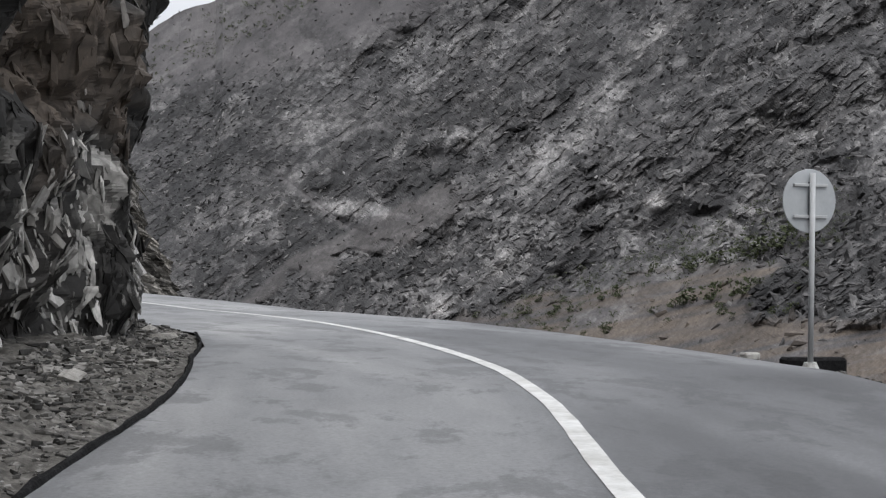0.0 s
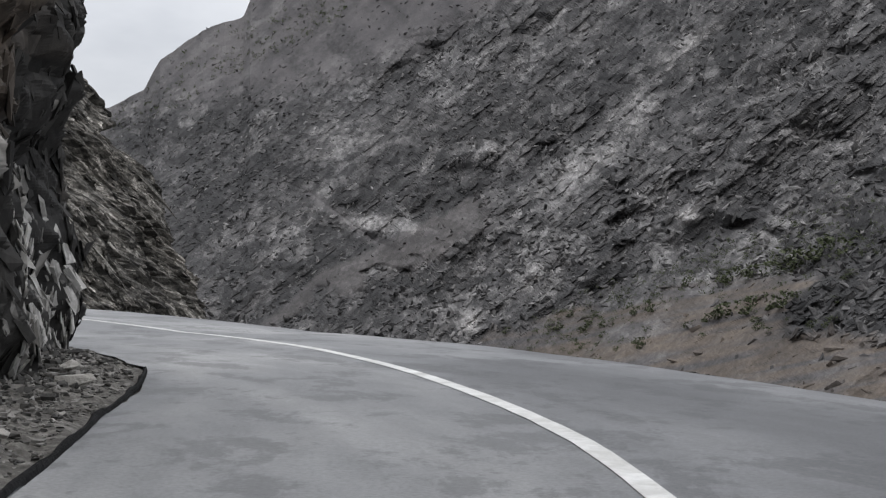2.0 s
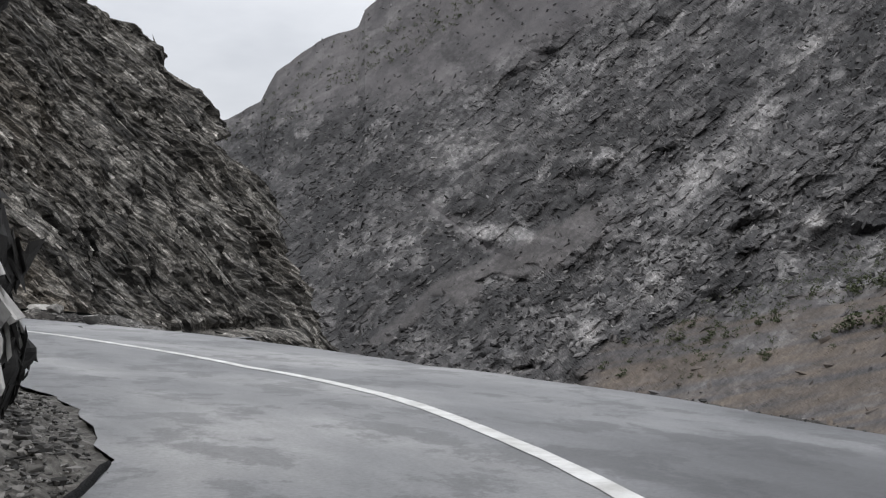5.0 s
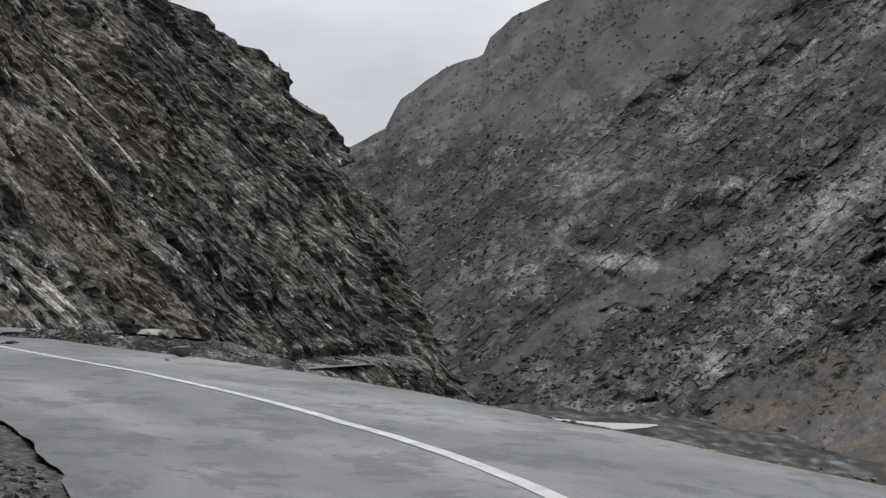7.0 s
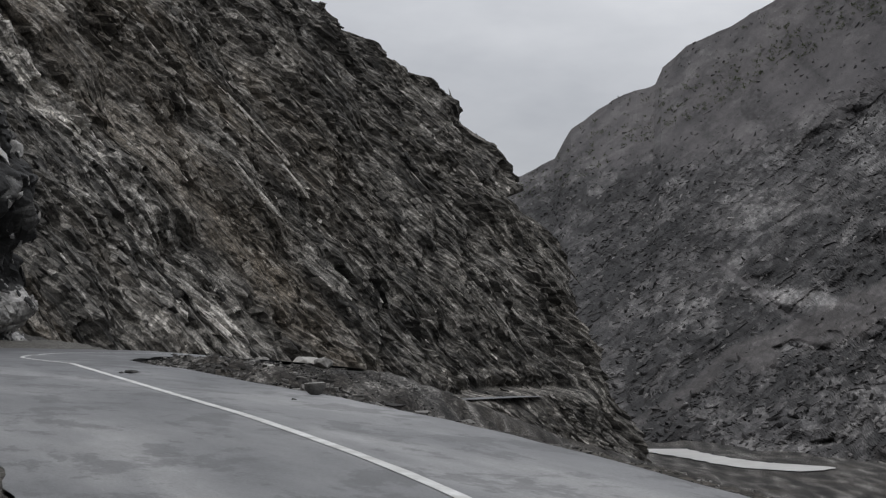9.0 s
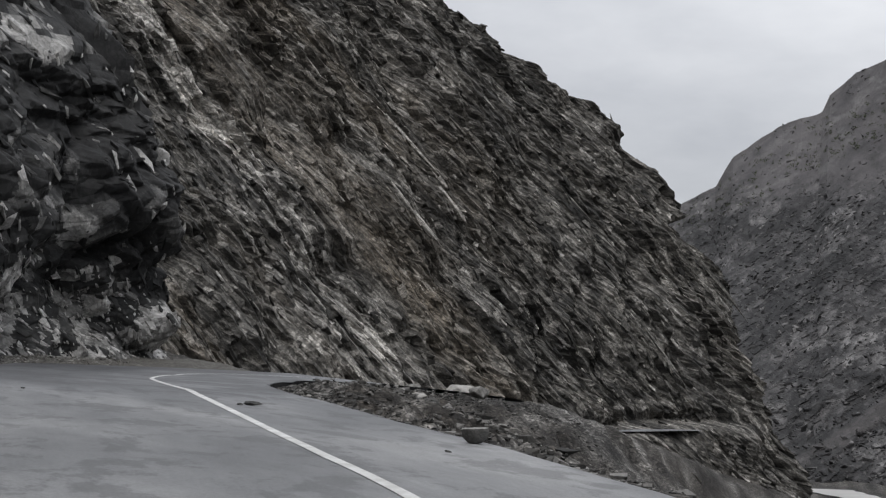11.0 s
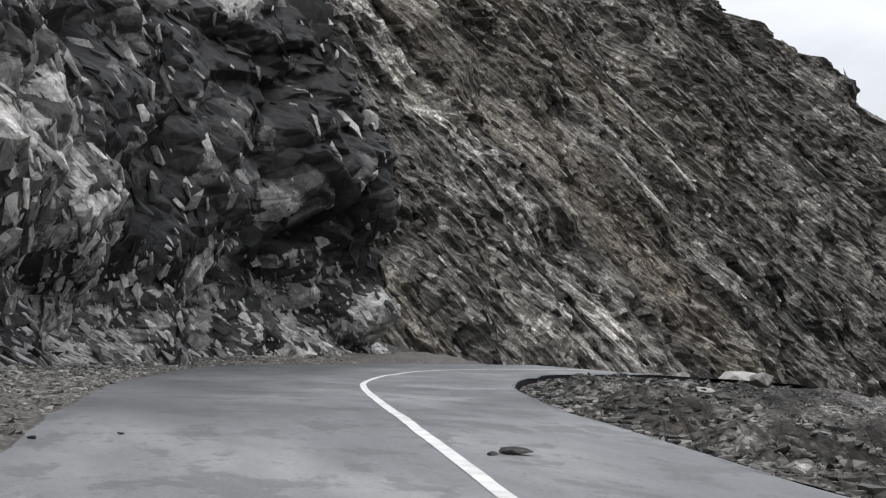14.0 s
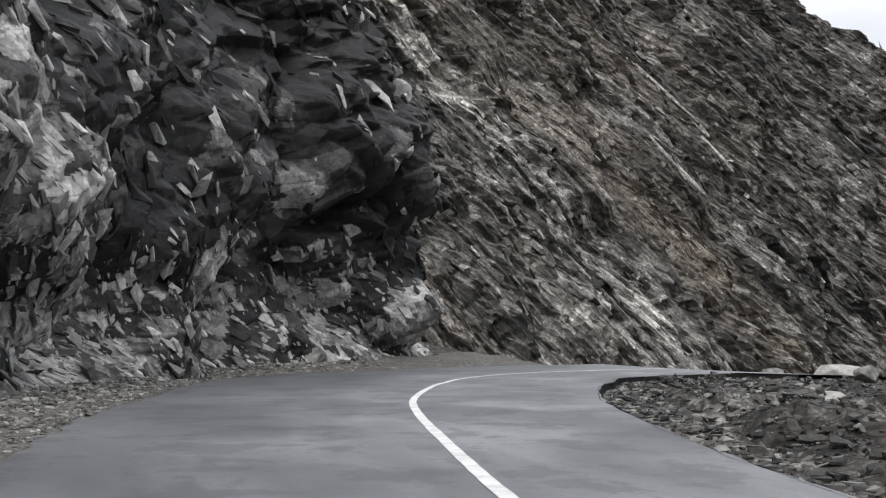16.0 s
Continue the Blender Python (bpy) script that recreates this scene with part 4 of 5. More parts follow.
def slab_points(rng):
    """A broken slab: a skewed box with knocked-off corners, 1 m long."""
    v = np.array([(x, y, z) for x in (-0.5, 0.5) for y in (-0.5, 0.5) for z in (-0.5, 0.5)])
    v = v + rng.uniform(-0.2, 0.2, v.shape)
    v[:, 0] += 0.45 * rng.uniform(-1, 1) * v[:, 1]
    cut = rng.integers(0, 8)
    v[cut] *= rng.uniform(0.2, 0.6)
    v[rng.integers(0, 8)] *= (rng.uniform(0.9, 1.4), 0.5, 0.7)
    return v


RNG = np.random.default_rng(5)
CHIPS = [mesh_arrays(hull(rock_points(RNG, 11, fl))) for fl in (0.45, 0.6, 0.8)]
CHIPS += [mesh_arrays(hull(slab_points(RNG) * np.array([1.1, 0.75, fl]) + np.array([0, 0, 0.5 * fl]))) for fl in (0.25, 0.35, 0.45, 0.3, 0.55, 0.4, 0.5)]


def litter(name, places, sizes, material, label, category, sink=0.15):
    """Uncountable small stones in one mesh."""
    vs, fs, tones, base = [], [], [], 0
    for (x, y, z), size in zip(places, sizes):
        v, f = CHIPS[RNG.integers(len(CHIPS))]
        a, b = RNG.uniform(0, 6.28), RNG.normal(0, 0.35)
        ca, sa, cb, sb = math.cos(a), math.sin(a), math.cos(b), math.sin(b)
        w = v * size * RNG.uniform(0.75, 1.25, 3)
        w = np.stack([w[:, 0], w[:, 1] * cb - w[:, 2] * sb, w[:, 1] * sb + w[:, 2] * cb], 1)
        w = np.stack([w[:, 0] * ca - w[:, 1] * sa + x, w[:, 0] * sa + w[:, 1] * ca + y, w[:, 2] + z - sink * size], 1)
        vs.append(w)
        fs.append(f + base)
        base += len(w)
    me = bpy.data.meshes.new(name)
    me.from_pydata(np.vstack(vs).tolist(), [], np.vstack(fs).tolist())
    me.materials.append(material)
    return tagged(new(name, me), label, category, "", "stuff")


def stone_mat(name, lo, mid, hi):
    """Stones that differ in tone from one to the next."""
    m, nt, b, ob = base_mat(name, 0.88, 0.3)
    g = nt.nodes.new("ShaderNodeNewGeometry")
    col = ramp(nt, g.outputs["Random Per Island"], [(0.0, lo), (0.55, mid), (1.0, hi)])
    n = noise_tex(nt, ob, 14, 5, 0.7)
    col = mix_col(nt, 1.0, col, ramp(nt, n, [(0.3, (0.7, 0.7, 0.7)), (0.7, (1.25, 1.25, 1.25))]), "MULTIPLY")
    nt.links.new(col, b.inputs["Base Color"])
    bump(nt, b, n, 0.4, 0.03)
    return m


CHIP_MAT = stone_mat("broken_stone", (0.02, 0.0195, 0.0185), (0.075, 0.072, 0.067), (0.26, 0.25, 0.235))
CHIP_PALE = stone_mat("pale_broken_stone", (0.06, 0.057, 0.053), (0.17, 0.163, 0.15), (0.36, 0.35, 0.33))


def along(s, off):
    """World place at station s, off metres left of the painted line."""
    return (np.interp(s, LINE_S, LINE[:, 0]) + np.interp(s, LINE_S, LEFT_N[:, 0]) * off, np.interp(s, LINE_S, LINE[:, 1]) + np.interp(s, LINE_S, LEFT_N[:, 1]) * off)


def verge_places(s0, s1, n, smin, smax):
    ss = RNG.uniform(s0, s1, n)
    foot, wl_ = foot_offset(ss), widths(ss)[0]
    t = RNG.beta(1.0, 1.0, n)
    o = wl_ + 0.12 + t * np.maximum(foot - wl_ - 0.05, 0.4)
    x, y = along(ss, o)
    tt = (o - wl_) / np.maximum(foot + 0.8 - wl_, 0.5)
    z = road_z(ss) + verge_lift(ss, tt)
    size = smin + (smax - smin) * RNG.power(0.35, n) * (0.4 + 0.6 * t)
    return np.stack([x, y, z], 1), size


p1, z1 = verge_places(station(4, 1.1), station(30, -3.9), 18000, 0.015, 0.13)
litter("verge_stones", p1, z1, CHIP_MAT, "broken grey stones littering the narrow verge under the rock wall", "stones")
p2, z2 = verge_places(station(40, -11), station(87, -42.4), 15000, 0.03, 0.24)
litter("verge_rubble", p2, z2, CHIP_PALE, "pale broken rubble along the verge at the cliff foot", "stones")


def bank_places(s0, s1, n, o0, o1, smin, smax, shape=0.35):
    ss = RNG.uniform(s0, s1, n)
    o = o0 + (o1 - o0) * RNG.uniform(0, 1, n) ** 1.2
    x, y = along(ss, -widths(ss)[1] - o)
    z = bank(x, y)[0]
    return np.stack([x, y, z], 1), smin + (smax - smin) * RNG.power(shape, n)


p3, z3 = bank_places(station(42.5, -12.8), station(100, -37.4), 24000, 0.25, 8.5, 0.03, 0.19)
litter("bank_rubble", p3, z3, CHIP_MAT, "dark and pale rubble tipped over the valley side of the road", "stones")
p5, z5 = bank_places(station(38, -9), station(96, -38), 10000, 5.0, 26.0, 0.1, 0.42, 0.5)
litter("slope_rubble", p5, z5, CHIP_MAT, "grey rubble strewn down the slope below the road", "stones")
p6, z6 = bank_places(station(10, 1), station(46, -15.5), 8000, 1.2, 14.0, 0.03, 0.2)
litter("slope_stones", p6, z6, CHIP_MAT, "scattered stones on the steep slope below the road edge", "stones")
p4, z4 = bank_places(station(12, 1), station(52, -20), 5200, -0.1, 0.9, 0.01, 0.06)
litter("edge_gravel", p4, z4, CHIP_MAT, "fine gravel along the valley edge of the asphalt", "gravel")


# ---------------------------------------------------------------- broken slabs standing proud of the rock faces
SLAB_RNG = np.random.default_rng(77)
SLABS = [mesh_arrays(hull(slab_points(SLAB_RNG))) for _ in range(24)]


def raw_mesh(name, verts, tris, material, tone, zones, bedding):
    me = bpy.data.meshes.new(name)
    n = len(tris)
    me.vertices.add(len(verts))
    me.vertices.foreach_set("co", verts.reshape(-1).astype(np.float32))
    me.loops.add(3 * n)
    me.loops.foreach_set("vertex_index", tris.reshape(-1).astype(np.int32))
    me.polygons.add(n)
    me.polygons.foreach_set("loop_start", np.arange(0, 3 * n, 3, dtype=np.int32))
    me.polygons.foreach_set("loop_total", np.full(n, 3, dtype=np.int32))
    me.polygons.foreach_set("use_smooth", np.zeros(n, dtype=bool))
    me.update(calc_edges=True)
    me.materials.append(material)
    me.attributes.new("tone", "FLOAT", "POINT").data.foreach_set("value", tone.astype(np.float32))
    me.attributes.new("zones", "FLOAT_COLOR", "POINT").data.foreach_set("color", np.concatenate([zones, np.ones((len(zones), 1))], 1).reshape(-1).astype(np.float32))
    me.attributes.new("bedding", "FLOAT_VECTOR", "POINT").data.foreach_set("vector", bedding.reshape(-1).astype(np.float32))
    return me


def unit(a):
    return a / np.maximum(np.linalg.norm(a, axis=-1, keepdims=True), 1e-9)


def shards(host, material, rows, cols, weight, count, smin, smax, bed, view, shape, lift, roll, seed, tone_fn, singles=0, stride=4, wander=0.2, grow=None):
    """Broken slabs lying along the bedding of a rock face, half sunk in it. bed: the bedding's run in the face,
    along its columns and rows. shape: least and greatest width and thickness for 1 m of length."""
    rng = np.random.default_rng(seed)
    pts, zones, bedding = GRIDS[host.name]
    r0, r1, c0, c1 = *rows, *cols
    sub = pts[r0:r1, c0:c1]
    ea, eb = sub[:-1, 1:] - sub[:-1, :-1], sub[1:, :-1] - sub[:-1, :-1]
    area = np.linalg.norm(np.cross(ea, eb), axis=2)
    dist = np.linalg.norm(sub[:-1, :-1] - np.array(view), axis=2)
    area = np.minimum(area, 4 * np.median(area)) / dist
    if weight is not None:
        area = area * weight[r0:r1 - 1, c0:c1 - 1]
    pick = rng.choice(area.size, count, p=(area / area.sum()).ravel())
    ri, ci = pick // area.shape[1] + r0, pick % area.shape[1] + c0
    fr, fc = rng.uniform(0, 1, (2, count, 1))
    p = pts[ri, ci] + (pts[ri + 1, ci] - pts[ri, ci]) * fr + (pts[ri, ci + 1] - pts[ri, ci]) * fc
    k = stride
    rows_, cols_ = pts.shape[:2]
    ta = unit(pts[ri, np.minimum(ci + k, cols_ - 1)] - pts[ri, np.maximum(ci - k, 0)])
    tb = unit(pts[np.minimum(ri + k, rows_ - 1), ci] - pts[np.maximum(ri - k, 0), ci])
    nrm = unit(np.cross(ta, tb))
    nrm = nrm * np.where(((np.array(view) - p) * nrm).sum(1) < 0, -1, 1)[:, None]
    long_ = unit(bed[0] * ta + bed[1] * tb + rng.normal(0, wander, (count, 3)))
    side = unit(np.cross(nrm, long_))
    side = side * np.where(side[:, 2] < 0, -1, 1)[:, None]
    out = unit(np.cross(long_, side))
    out = out * np.where((out * nrm).sum(1) < 0, -1, 1)[:, None]
    ang = rng.normal(roll[0], roll[1], (count, 1))
    side, out = side * np.cos(ang) - out * np.sin(ang), side * np.sin(ang) + out * np.cos(ang)
    size = smin * (smax / smin) ** (rng.uniform(0, 1, count) ** 1.7)
    if grow is not None:
        size = size * grow[ri]
    wide = size * rng.uniform(shape[0], shape[1], count)
    thick = size * rng.uniform(shape[2], shape[3], count)
    p = p + nrm * (lift * thick)[:, None]
    tone = np.clip(tone_fn(rng, count, ri, ci), 0.1, 0.95)
    order = np.argsort(-size)
    vs, fs, ts, zs, bs, base = [], [], [], [], [], 0
    for n, i in enumerate(order):
        v, f = SLABS[rng.integers(len(SLABS))]
        w = p[i] + np.outer(v[:, 0] * size[i], long_[i]) + np.outer(v[:, 1] * wide[i], side[i]) + np.outer(v[:, 2] * thick[i], out[i])
        bd = bedding[ri[i], ci[i]] + v * np.array([size[i], wide[i], thick[i]])
        tn, zo = np.full(len(v), tone[i]), np.repeat(zones[ri[i], ci[i]][None], len(v), 0)
        if n < singles:
            ob = new("rock_slab", raw_mesh("rock_slab", w - p[i], f, material, tn, zo, bd))
            ob.location = p[i]
            ob.parent = host
            continue
        vs.append(w)
        fs.append(f + base)
        ts.append(tn)
        zs.append(zo)
        bs.append(bd)
        base += len(v)
    rest = new("rock_shards", raw_mesh("rock_shards", np.vstack(vs), np.vstack(fs), material, np.concatenate(ts), np.vstack(zs), np.vstack(bs)))
    rest.parent = host
    return tagged(rest, "", "", "", "stuff")


def near_tones(rng, n, ri, ci):
    # ragged pale sheets run down between dark panels; paler and more broken at the foot
    S, B = near_s[ci], near_h[ri]
    pale = fbm(S / 0.45, B / 2.0, 21, 3) + np.clip((2.4 - B) / 1.5, -0.3, 0.45) > 0.3
    return np.where(pale, rng.uniform(0.5, 0.8, n), rng.uniform(0.14, 0.45, n))


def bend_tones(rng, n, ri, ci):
    # slabs inside the painted shade are mostly dark too
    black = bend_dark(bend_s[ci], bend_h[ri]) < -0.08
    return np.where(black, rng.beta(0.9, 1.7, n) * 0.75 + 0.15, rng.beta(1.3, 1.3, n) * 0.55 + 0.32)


def even_tones(lo, hi, a, b):
    return lambda rng, n, ri, ci: lo + (hi - lo) * rng.beta(a, b, n)


NEAR_LOOSE = np.repeat(np.interp(near_h, [-1, 1.5, 3.0, 5, 8], [3.0, 2.0, 1.0, 0.6, 0.5])[:, None], len(near_s), 1)
BEND_SIZE = np.interp(bend_h, [0, 2, 4, 9, 16], [0.7, 0.75, 0.9, 1.1, 1.4])
BEND_LOOSE = np.repeat(np.interp(bend_h, [-1, 3.5, 5, 9, 20], [3.5, 2.6, 0.6, 0.45, 0.4])[:, None], len(bend_s), 1)


def span(values, lo, hi):
    return int(np.searchsorted(values, lo)), int(np.searchsorted(values, hi))


shards(wall_near, ROCK_NEAR, span(near_h, -0.3, 7), span(near_s, foot_station(-3.9, 7), S_NOSE + 5), NEAR_LOOSE, 10500, 0.06, 0.34,
       (0.35, -0.94), (1.0, 8.0, 2.0), (0.3, 0.65, 0.08, 0.2), -0.05, (0.12, 0.35), 501, near_tones, 250, 8, 0.22)
shards(wall_bend, ROCK_NOSE, span(bend_h, -0.5, 34), span(bend_s, foot_station(-26, 45), S_TIP + 6), BEND_LOOSE, 11000, 0.12, 0.9,
       (0.5, -0.87), (-28.0, 64.0, 2.5), (0.28, 0.7, 0.15, 0.35), -0.05, (0.2, 0.35), 502, bend_tones, 280, 8, 0.2, BEND_SIZE)
shards(cliff_d, ROCK_FAR, (30, 720), (50, 400), D_LOOSE, 24000, 0.5, 2.4,
       (1.0, 0.0), (-8.0, 30.0, 1.5), (0.5, 1.1, 0.12, 0.3), 0.1, (0.25, 0.35), 503, lambda rng, n, ri, ci: D_BIG[ri, ci] + 0.3 + 0.42 * rng.beta(1.2, 1.7, n), 150, 6, 0.12)
# long thin beds that stand out along the strata
shards(cliff_d, ROCK_FAR, (60, 700), (60, 390), D_LOOSE, 480, 3.0, 15.0,
       (1.0, 0.0), (-8.0, 30.0, 1.5), (0.05, 0.11, 0.04, 0.07), 0.1, (0.3, 0.3), 505, lambda rng, n, ri, ci: rng.uniform(0.45, 0.8, n), 250, 8, 0.03)
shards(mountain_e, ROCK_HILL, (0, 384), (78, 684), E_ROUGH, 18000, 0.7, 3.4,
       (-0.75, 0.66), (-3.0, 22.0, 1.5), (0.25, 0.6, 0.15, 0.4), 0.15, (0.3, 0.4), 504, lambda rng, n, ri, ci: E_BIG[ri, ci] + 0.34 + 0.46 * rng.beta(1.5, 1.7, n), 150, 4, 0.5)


# ---------------------------------------------------------------- single stones
def part(name, bm, material, parent, label="", smooth=False):
    me = bpy.data.meshes.new(name)
    bm.to_mesh(me)
    bm.free()
    me.materials.append(material)
    for p in me.polygons:
        p.use_smooth = smooth
    ob = new(name, me)
    if parent:
        ob.parent = parent
    if label:
        ob["label"] = label
    return ob


def single_rock(name, seed, size, at, turn, material, label, category, group="", n=22, flat=0.7, sink=0.04):
    rng = np.random.default_rng(seed)
    bm = hull(rock_points(rng, n, flat) * np.array(size))
    bmesh.ops.bevel(bm, geom=bm.edges[:], offset=0.02 * min(size), segments=1, affect="EDGES")
    ob = part(name, bm, material, None)
    ob.matrix_world = pose(at[0], at[1], at[2] - sink * size[2], 0, 0, turn)
    return tagged(ob, label, category, group)


def split_boulder():
    """A rounded stone broken through, lying with its flat pale face up."""
    bm = bmesh.new()
    bmesh.ops.create_icosphere(bm, subdivisions=3, radius=0.5)
    for v in bm.verts:
        c = v.co
        k = 1 + 0.07 * noise.noise(c * 3.1) + 0.03 * noise.noise(c * 8)
        c.x, c.y, c.z = c.x * 0.94 * k, c.y * 0.7 * k, c.z * 0.92 * k
        top = 0.06 + 0.1 * c.x + 0.02 * noise.noise(c * 6)
        if c.z > top:
            c.z = top + (c.z - top) * 0.06
    low = min(v.co.z for v in bm.verts)
    for v in bm.verts:
        v.co.z = max(v.co.z - low - 0.03, 0.0)
    body_ = part("split_boulder", bm, DARK_SPLIT, None)
    body_.data.materials.append(PALE_SPLIT)
    for p in body_.data.polygons:
        p.material_index = 1 if p.normal.z > 0.8 else 0
    body_.matrix_world = pose(-13.27, 47.95, -0.175, 0, 0, 18) @ Matrix.Scale(0.45, 4)
    return tagged(body_, "grey split boulder lying flat side up on the asphalt", "boulder")


DARK_SPLIT = speckle_mat("boulder_skin", [(0.05, 0.05, 0.048), (0.085, 0.083, 0.079), (0.13, 0.127, 0.12)], 0.07, 0.85)
PALE_SPLIT = speckle_mat("boulder_break", [(0.22, 0.215, 0.20), (0.30, 0.295, 0.28), (0.38, 0.37, 0.355)], 0.07, 0.85)
split_boulder()
single_rock("stone", 3, (0.34, 0.24, 0.15), (-19.13, 51.35, -0.13), 20, DARK_STONE, "small dark stone lying on the asphalt beside the line", "stone", "stones on the road")
single_rock("stone", 4, (0.16, 0.12, 0.07), (-19.23, 51.05, -0.125), 70, DARK_STONE, "fist-sized dark stone lying on the asphalt", "stone", "stones on the road", 14)
single_rock("stone", 5, (0.11, 0.09, 0.07), (-12.75, 45.76, -0.15), 10, DARK_STONE, "fist-sized dark stone lying on the asphalt", "stone", "stones on the road", 14)
single_rock("stone", 6, (0.13, 0.10, 0.07), (-23.6, 48.97, -0.11), 40, DARK_STONE, "fist-sized dark stone lying on the asphalt", "stone", "stones on the road", 14)
single_rock("stone", 7, (0.12, 0.10, 0.07), (-23.35, 50.0, -0.11), 80, DARK_STONE, "fist-sized dark stone lying on the asphalt", "stone", "stones on the road", 14)


def on_bank(x, y):
    return float(bank(np.array([[x]]), np.array([[y]]))[0][0, 0])


for seed, x, y, size, mat, label in (
        (21, -34.6, 99.0, (2.5, 1.8, 1.3), PALE_STONE, "large pale boulder on the rubble bank beside the hairpin"),
        (22, -33.2, 97.2, (1.7, 1.3, 1.0), STONE, "grey boulder on the rubble bank"),
        (23, -30.6, 89.5, (1.7, 1.4, 1.1), DARK_STONE, "dark wet boulder low on the rubble bank"),
        (24, -29.3, 80.0, (1.9, 1.1, 0.5), PALE_STONE, "flat pale slab lying on the rubble bank"),
        (25, -31.5, 84.5, (1.2, 0.9, 0.7), STONE, "grey boulder on the rubble bank"),
        (26, -24.3, 72.5, (1.0, 0.8, 0.5), STONE, "grey boulder on the rubble bank"),
        (27, -20.9, 66.2, (0.9, 0.7, 0.45), DARK_STONE, "dark boulder on the rubble bank"),
        (28, -16.2, 57.6, (0.8, 0.5, 0.3), PALE_STONE, "flat pale slab on the rubble bank"),
        (29, -12.2, 50.6, (0.7, 0.5, 0.25), PALE_STONE, "flat pale slab on the rubble bank"),
        (30, -10.6, 48.6, (0.5, 0.4, 0.22), STONE, "grey block at the edge of the rubble bank"),
        (31, -36.0, 95.3, (1.0, 0.8, 0.6), STONE, "grey boulder on the rubble bank"),
        (32, -27.5, 77.0, (1.1, 0.9, 0.6), DARK_STONE, "dark boulder on the rubble bank")):
    single_rock("boulder", seed, size, (x, y, on_bank(x, y)), seed * 37, mat, label, "boulder", "boulders on the bank", 26, 0.8, 0.15)
for seed, s_, o_, size, label in ((41, 19.2, 0.45, (0.34, 0.26, 0.2), "pale stone lying on the narrow verge"), (42, 14.2, 0.35, (0.22, 0.16, 0.12), "pale stone lying on the narrow verge"),
                                  (43, 12.4, 0.8, (0.4, 0.3, 0.2), "grey block fallen to the narrow verge"), (44, 21.3, 0.7, (0.5, 0.3, 0.22), "grey block fallen to the narrow verge")):
    st_ = station(s_, 0.4)
    x, y = along(st_, float(widths(st_)[0]) + o_)
    single_rock("fallen_stone", seed, size, (x, y, float(road_z(st_)) + 0.12), seed * 31, PALE_STONE, label, "stone", "stones on the verge", 18, 0.75, 0.1)


# ---------------------------------------------------------------- road sign, seen from behind
def cylinder(r, z0, z1, seg=20, r2=None):
    bm = bmesh.new()
    bmesh.ops.create_cone(bm, cap_ends=True, segments=seg, radius1=r, radius2=r if r2 is None else r2, depth=z1 - z0, matrix=Matrix.Translation((0, 0, (z0 + z1) / 2)))
    return bm


def box(sx, sy, sz, at, bevel=0.004):
    bm = bmesh.new()
    bmesh.ops.create_cube(bm, size=1, matrix=Matrix.Translation(at) @ Matrix.Diagonal((sx, sy, sz, 1)))
    bmesh.ops.bevel(bm, geom=bm.edges[:], offset=bevel, segments=1, affect="EDGES")
    return bm


def road_sign():
    root = new("road_sign")
    part("post", cylinder(0.032, 0.0, 2.27), METAL, root, "round galvanised post", True)
    bm = bmesh.new()
    bmesh.ops.create_cone(bm, cap_ends=True, segments=56, radius1=0.365, radius2=0.365, depth=0.012, matrix=Matrix.Translation((0, 0.062, 1.95)) @ Matrix.Rotation(radians(90), 4, "X"))
    bmesh.ops.bevel(bm, geom=[e for e in bm.edges if len(e.link_faces) == 2 and abs(e.calc_face_angle(0)) > 1], offset=0.003, segments=1, affect="EDGES")
    part("disc", bm, SIGN_BACK, root, "bare grey back of a round plate")
    for z in (2.13, 1.77):
        part("bracket", box(0.46, 0.03, 0.035, (0, 0.041, z)), METAL, root)
    # added dark strip that stands for the plate's shadow on the post
    part("shade_strip", box(0.06, 0.022, 0.44, (0, 0.04, 1.95)), SHADE_STRIP, root, "dark strip for the shade on the post behind the plate")
    part("base", cylinder(0.15, -0.08, 0.10, 18, 0.07), CONCRETE, root, "pale concrete foot")
    root.matrix_world = pose(4.13, 16.3, 0.07, 0, 0, 22)
    return tagged(root, "round road sign seen from behind on a galvanised post", "road sign")


SIGN_BACK = speckle_mat("grey_sign_back", [(0.36, 0.38, 0.40), (0.42, 0.44, 0.46), (0.47, 0.49, 0.51)], 0.4, 0.5, 0.03)
SHADE_STRIP = speckle_mat("post_shade_grey", [(0.09, 0.10, 0.11), (0.12, 0.13, 0.14), (0.15, 0.16, 0.17)], 0.2, 0.5, 0.05)
road_sign()
stone_kerb = part("edge_block", box(0.78, 0.25, 0.26, (0, 0, 0.0), 0.03), BITUMEN, None)
stone_kerb.matrix_world = pose(4.42, 17.3, 0.02, 0, 0, 8)
tagged(stone_kerb, "dark low masonry block at the road edge by the sign", "kerb block")
white_block = part("edge_marker", box(0.24, 0.16, 0.10, (0, 0, 0.03), 0.02), PALE_STONE, None)
white_block.matrix_world = pose(4.0, 18.9, 0.0, 0, 0, 20)
tagged(white_block, "whitish stone at the road edge", "stone")


# ---------------------------------------------------------------- scrub on the mountainside
def e_place(az, el):
    """The place on the mountainside in that direction from the road bend."""
    i = int(np.argmin(np.abs(E_AZ[0] - az)))
    j = int(np.argmin(np.abs(E_EL[:, i] - el)))
    return E_PTS[j, i]


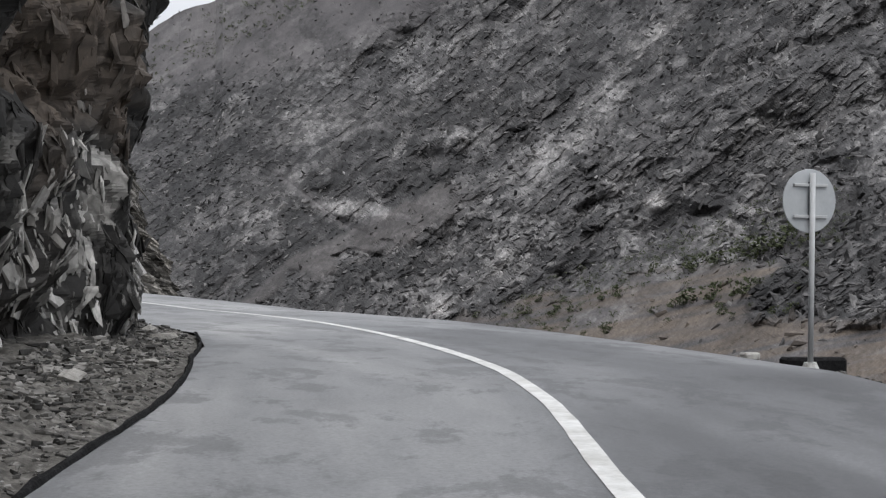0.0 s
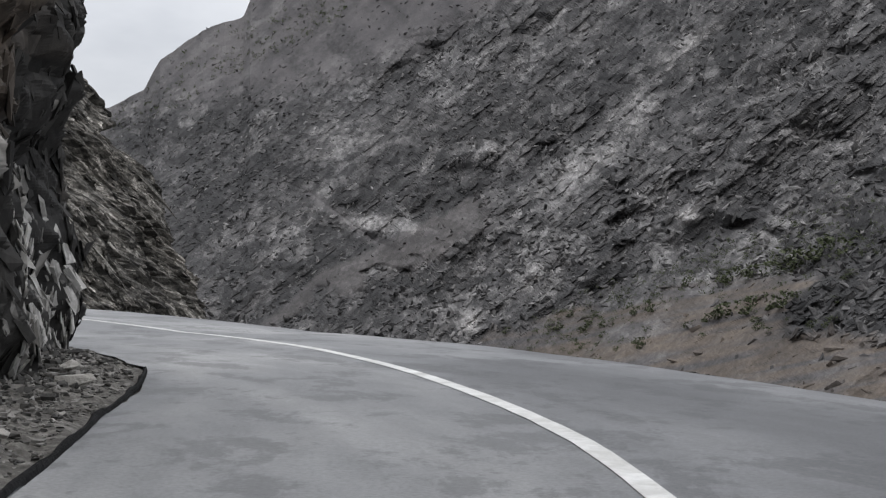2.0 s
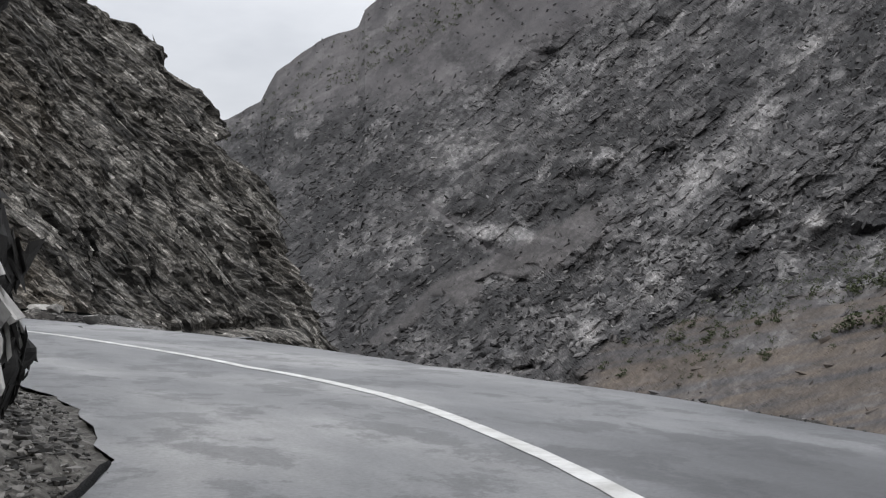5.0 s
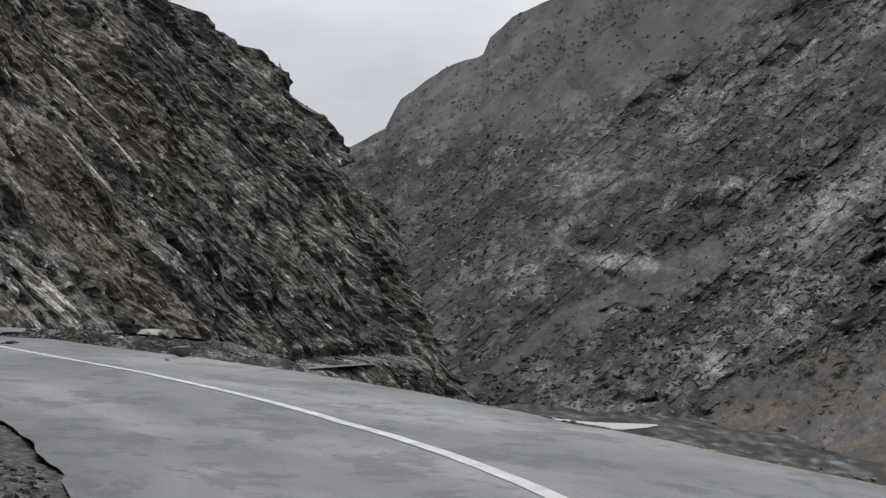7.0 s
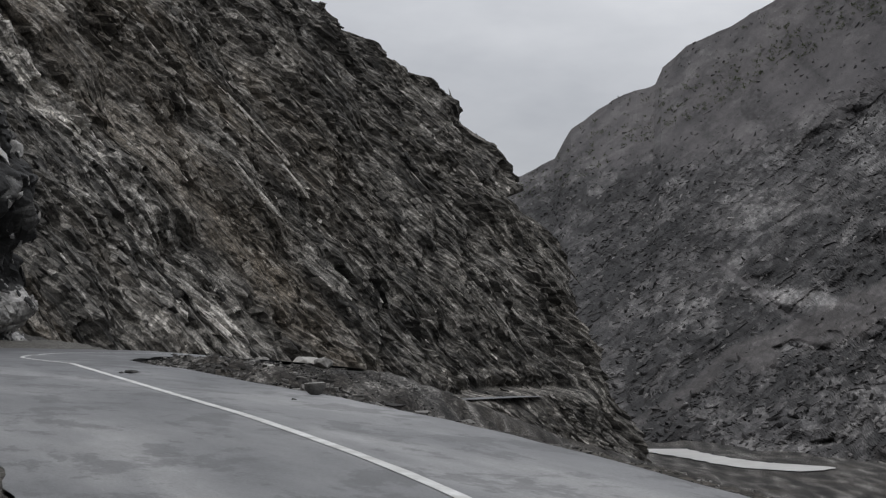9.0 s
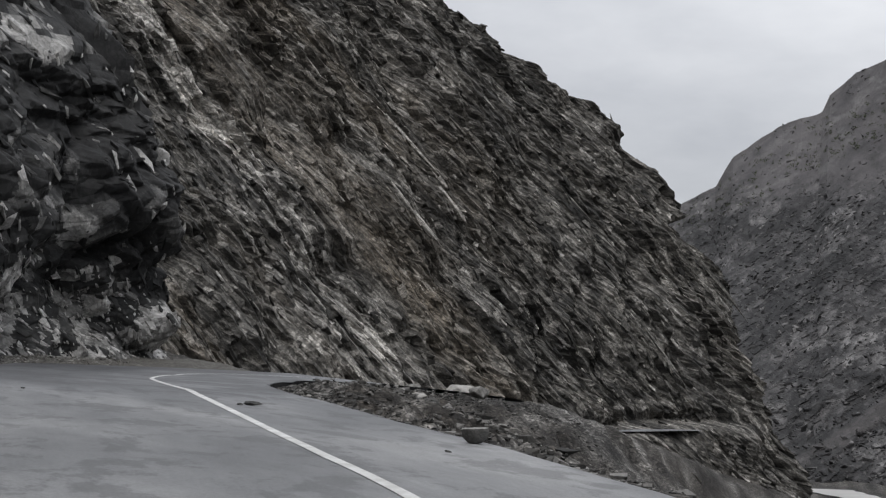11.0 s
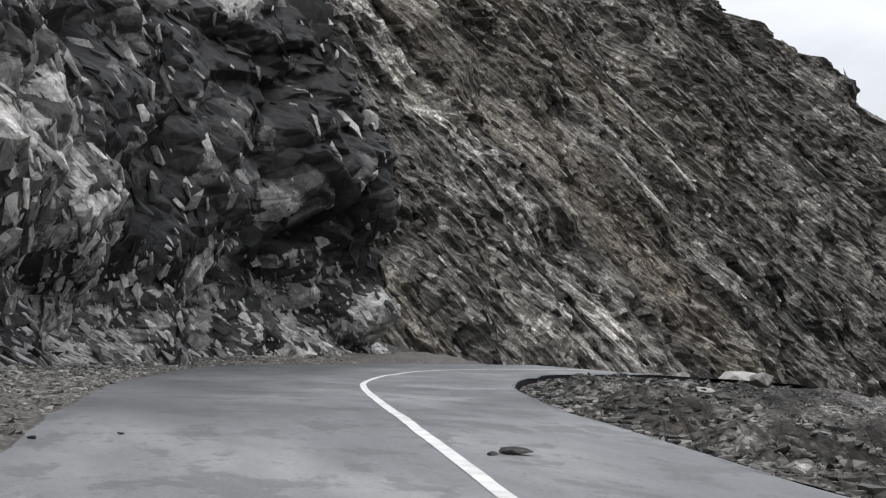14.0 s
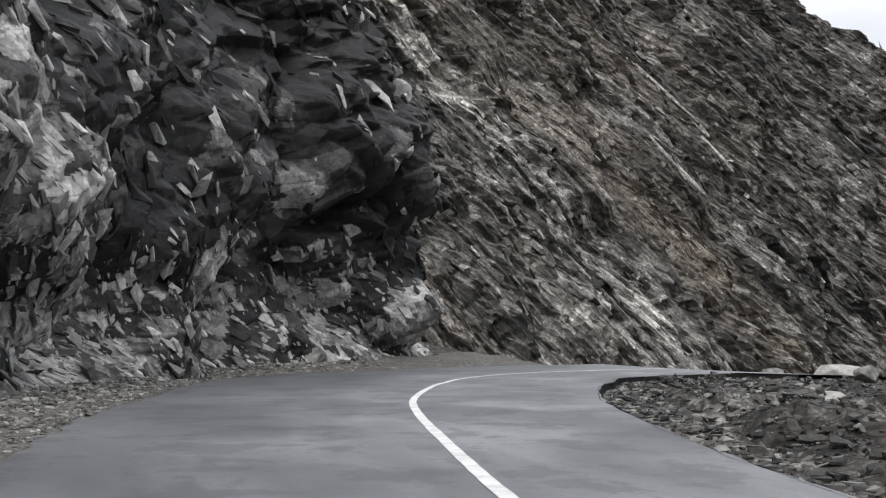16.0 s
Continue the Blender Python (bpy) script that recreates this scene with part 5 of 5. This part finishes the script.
def leaf_clump(rng, n, spread, leaf):
    """Many small leaves round a few twigs: an uneven, open crown about 1 m across."""
    vs, fs = [], []
    hubs = rng.normal(0, 1, (6, 3)) * np.array([0.3, 0.3, 0.16]) * spread + np.array([0, 0, 0.36])
    for k in range(n):
        c = hubs[rng.integers(6)] + rng.normal(0, 0.13, 3) * spread
        c[2] = max(c[2], 0.04)
        a, b = rng.normal(size=3), rng.normal(size=3)
        a /= np.linalg.norm(a)
        b -= a * (a @ b)
        b /= np.linalg.norm(b)
        q = leaf * rng.uniform(0.6, 1.3)
        base = len(vs)
        vs += [c - a * q, c + b * q * 0.6, c + a * q, c - b * q * 0.6]
        fs.append((base, base + 1, base + 2, base + 3))
    return vs, fs


def shrub_thing():
    rng = np.random.default_rng(77)
    root = new("shrub")
    me = bpy.data.meshes.new("crown")
    vs, fs = leaf_clump(rng, 150, 1.0, 0.085)
    me.from_pydata([tuple(v) for v in vs], [], fs)
    me.materials.append(LEAF)
    crown = new("crown", me)
    crown.parent = root
    part("stem", cylinder(0.045, -0.1, 0.34, 7, 0.025), DARK_STONE, root)
    tagged(root, "low dry green shrub growing on the bare slope", "shrub", "shrubs on the far slope")
    return root


first = shrub_thing()
spots = []
srng = np.random.default_rng(91)
for az, el, size in ((-11.3, -2.35, 7), (-12.0, -2.2, 5), (-10.9, -2.45, 4), (-6.0, -2.85, 3.5), (-5.2, -2.9, 4.5), (-13.0, -0.6, 6), (-13.6, -0.4, 8), (-12.4, -0.75, 6), (-14.2, -0.2, 8), (-11.2, -0.9, 6),
                     (-14.8, 0.1, 8), (-15.4, 0.3, 8), (-9.4, -1.2, 4), (-12.8, -2.0, 5), (-13.4, -1.9, 5), (-8.1, -2.2, 3)):
    spots.append((az, el, size))
for _ in range(46):
    az = srng.uniform(-17, -1)
    top = np.interp(az, [-24, -15.2, -10, -5, -1.4], [0.9, -0.4, -1.0, -2.1, -3.1])
    spots.append((az, top - srng.uniform(0.1, 2.4), srng.uniform(1.2, 3.2)))
for k, (az, el, size) in enumerate(spots):
    x, y, z = e_place(az, el)
    m = pose(x, y, z - 0.1 * size, 0, 0, srng.uniform(0, 360))
    if k == 0:
        first.matrix_world = m
        first.scale = (1, 1, 1)
        ob = first
    else:
        ob = copy_thing(first, m)
    ob.scale = (size * srng.uniform(0.9, 1.3), size * srng.uniform(0.9, 1.3), size * srng.uniform(0.7, 1.0))


def scrub():
    """Dots of low scrub over the smooth upper slope."""
    vs, fs = [], []
    for _ in range(520):
        az = srng.uniform(-3, 14.5)
        low = 4.6 + (14.2 - az) * 0.56
        el = low + abs(srng.normal(0, 1.1))
        if el > np.interp(az, SKY_AZ, SKY_EL) - 0.1:
            continue
        x, y, z = e_place(az, el)
        v, f = leaf_clump(srng, 40, 1.0, 0.10)
        size = srng.uniform(1.6, 4.2)
        base = len(vs)
        vs += [(x + p[0] * size, y + p[1] * size, z + p[2] * size - 0.2) for p in v]
        fs += [tuple(base + i for i in q) for q in f]
    for _ in range(420):
        az = srng.uniform(-17.5, -3)
        top = np.interp(az, [-24, -15.2, -10, -5, -1.4], [2.2, 1.3, -0.4, -2.6, -3.6])
        x, y, z = e_place(az, top - srng.normal(0.2, 0.8))
        v, f = leaf_clump(srng, 44, 1.0, 0.085)
        size = srng.uniform(0.8, 2.6)
        base = len(vs)
        vs += [(x + p[0] * size, y + p[1] * size, z + p[2] * size - 0.2) for p in v]
        fs += [tuple(base + i for i in q) for q in f]
    me = bpy.data.meshes.new("scrub")
    me.from_pydata(vs, [], fs)
    me.materials.append(LEAF)
    return tagged(new("scrub", me), "dark green scrub dotted over the mountain slopes", "scrub", "", "stuff")


scrub()
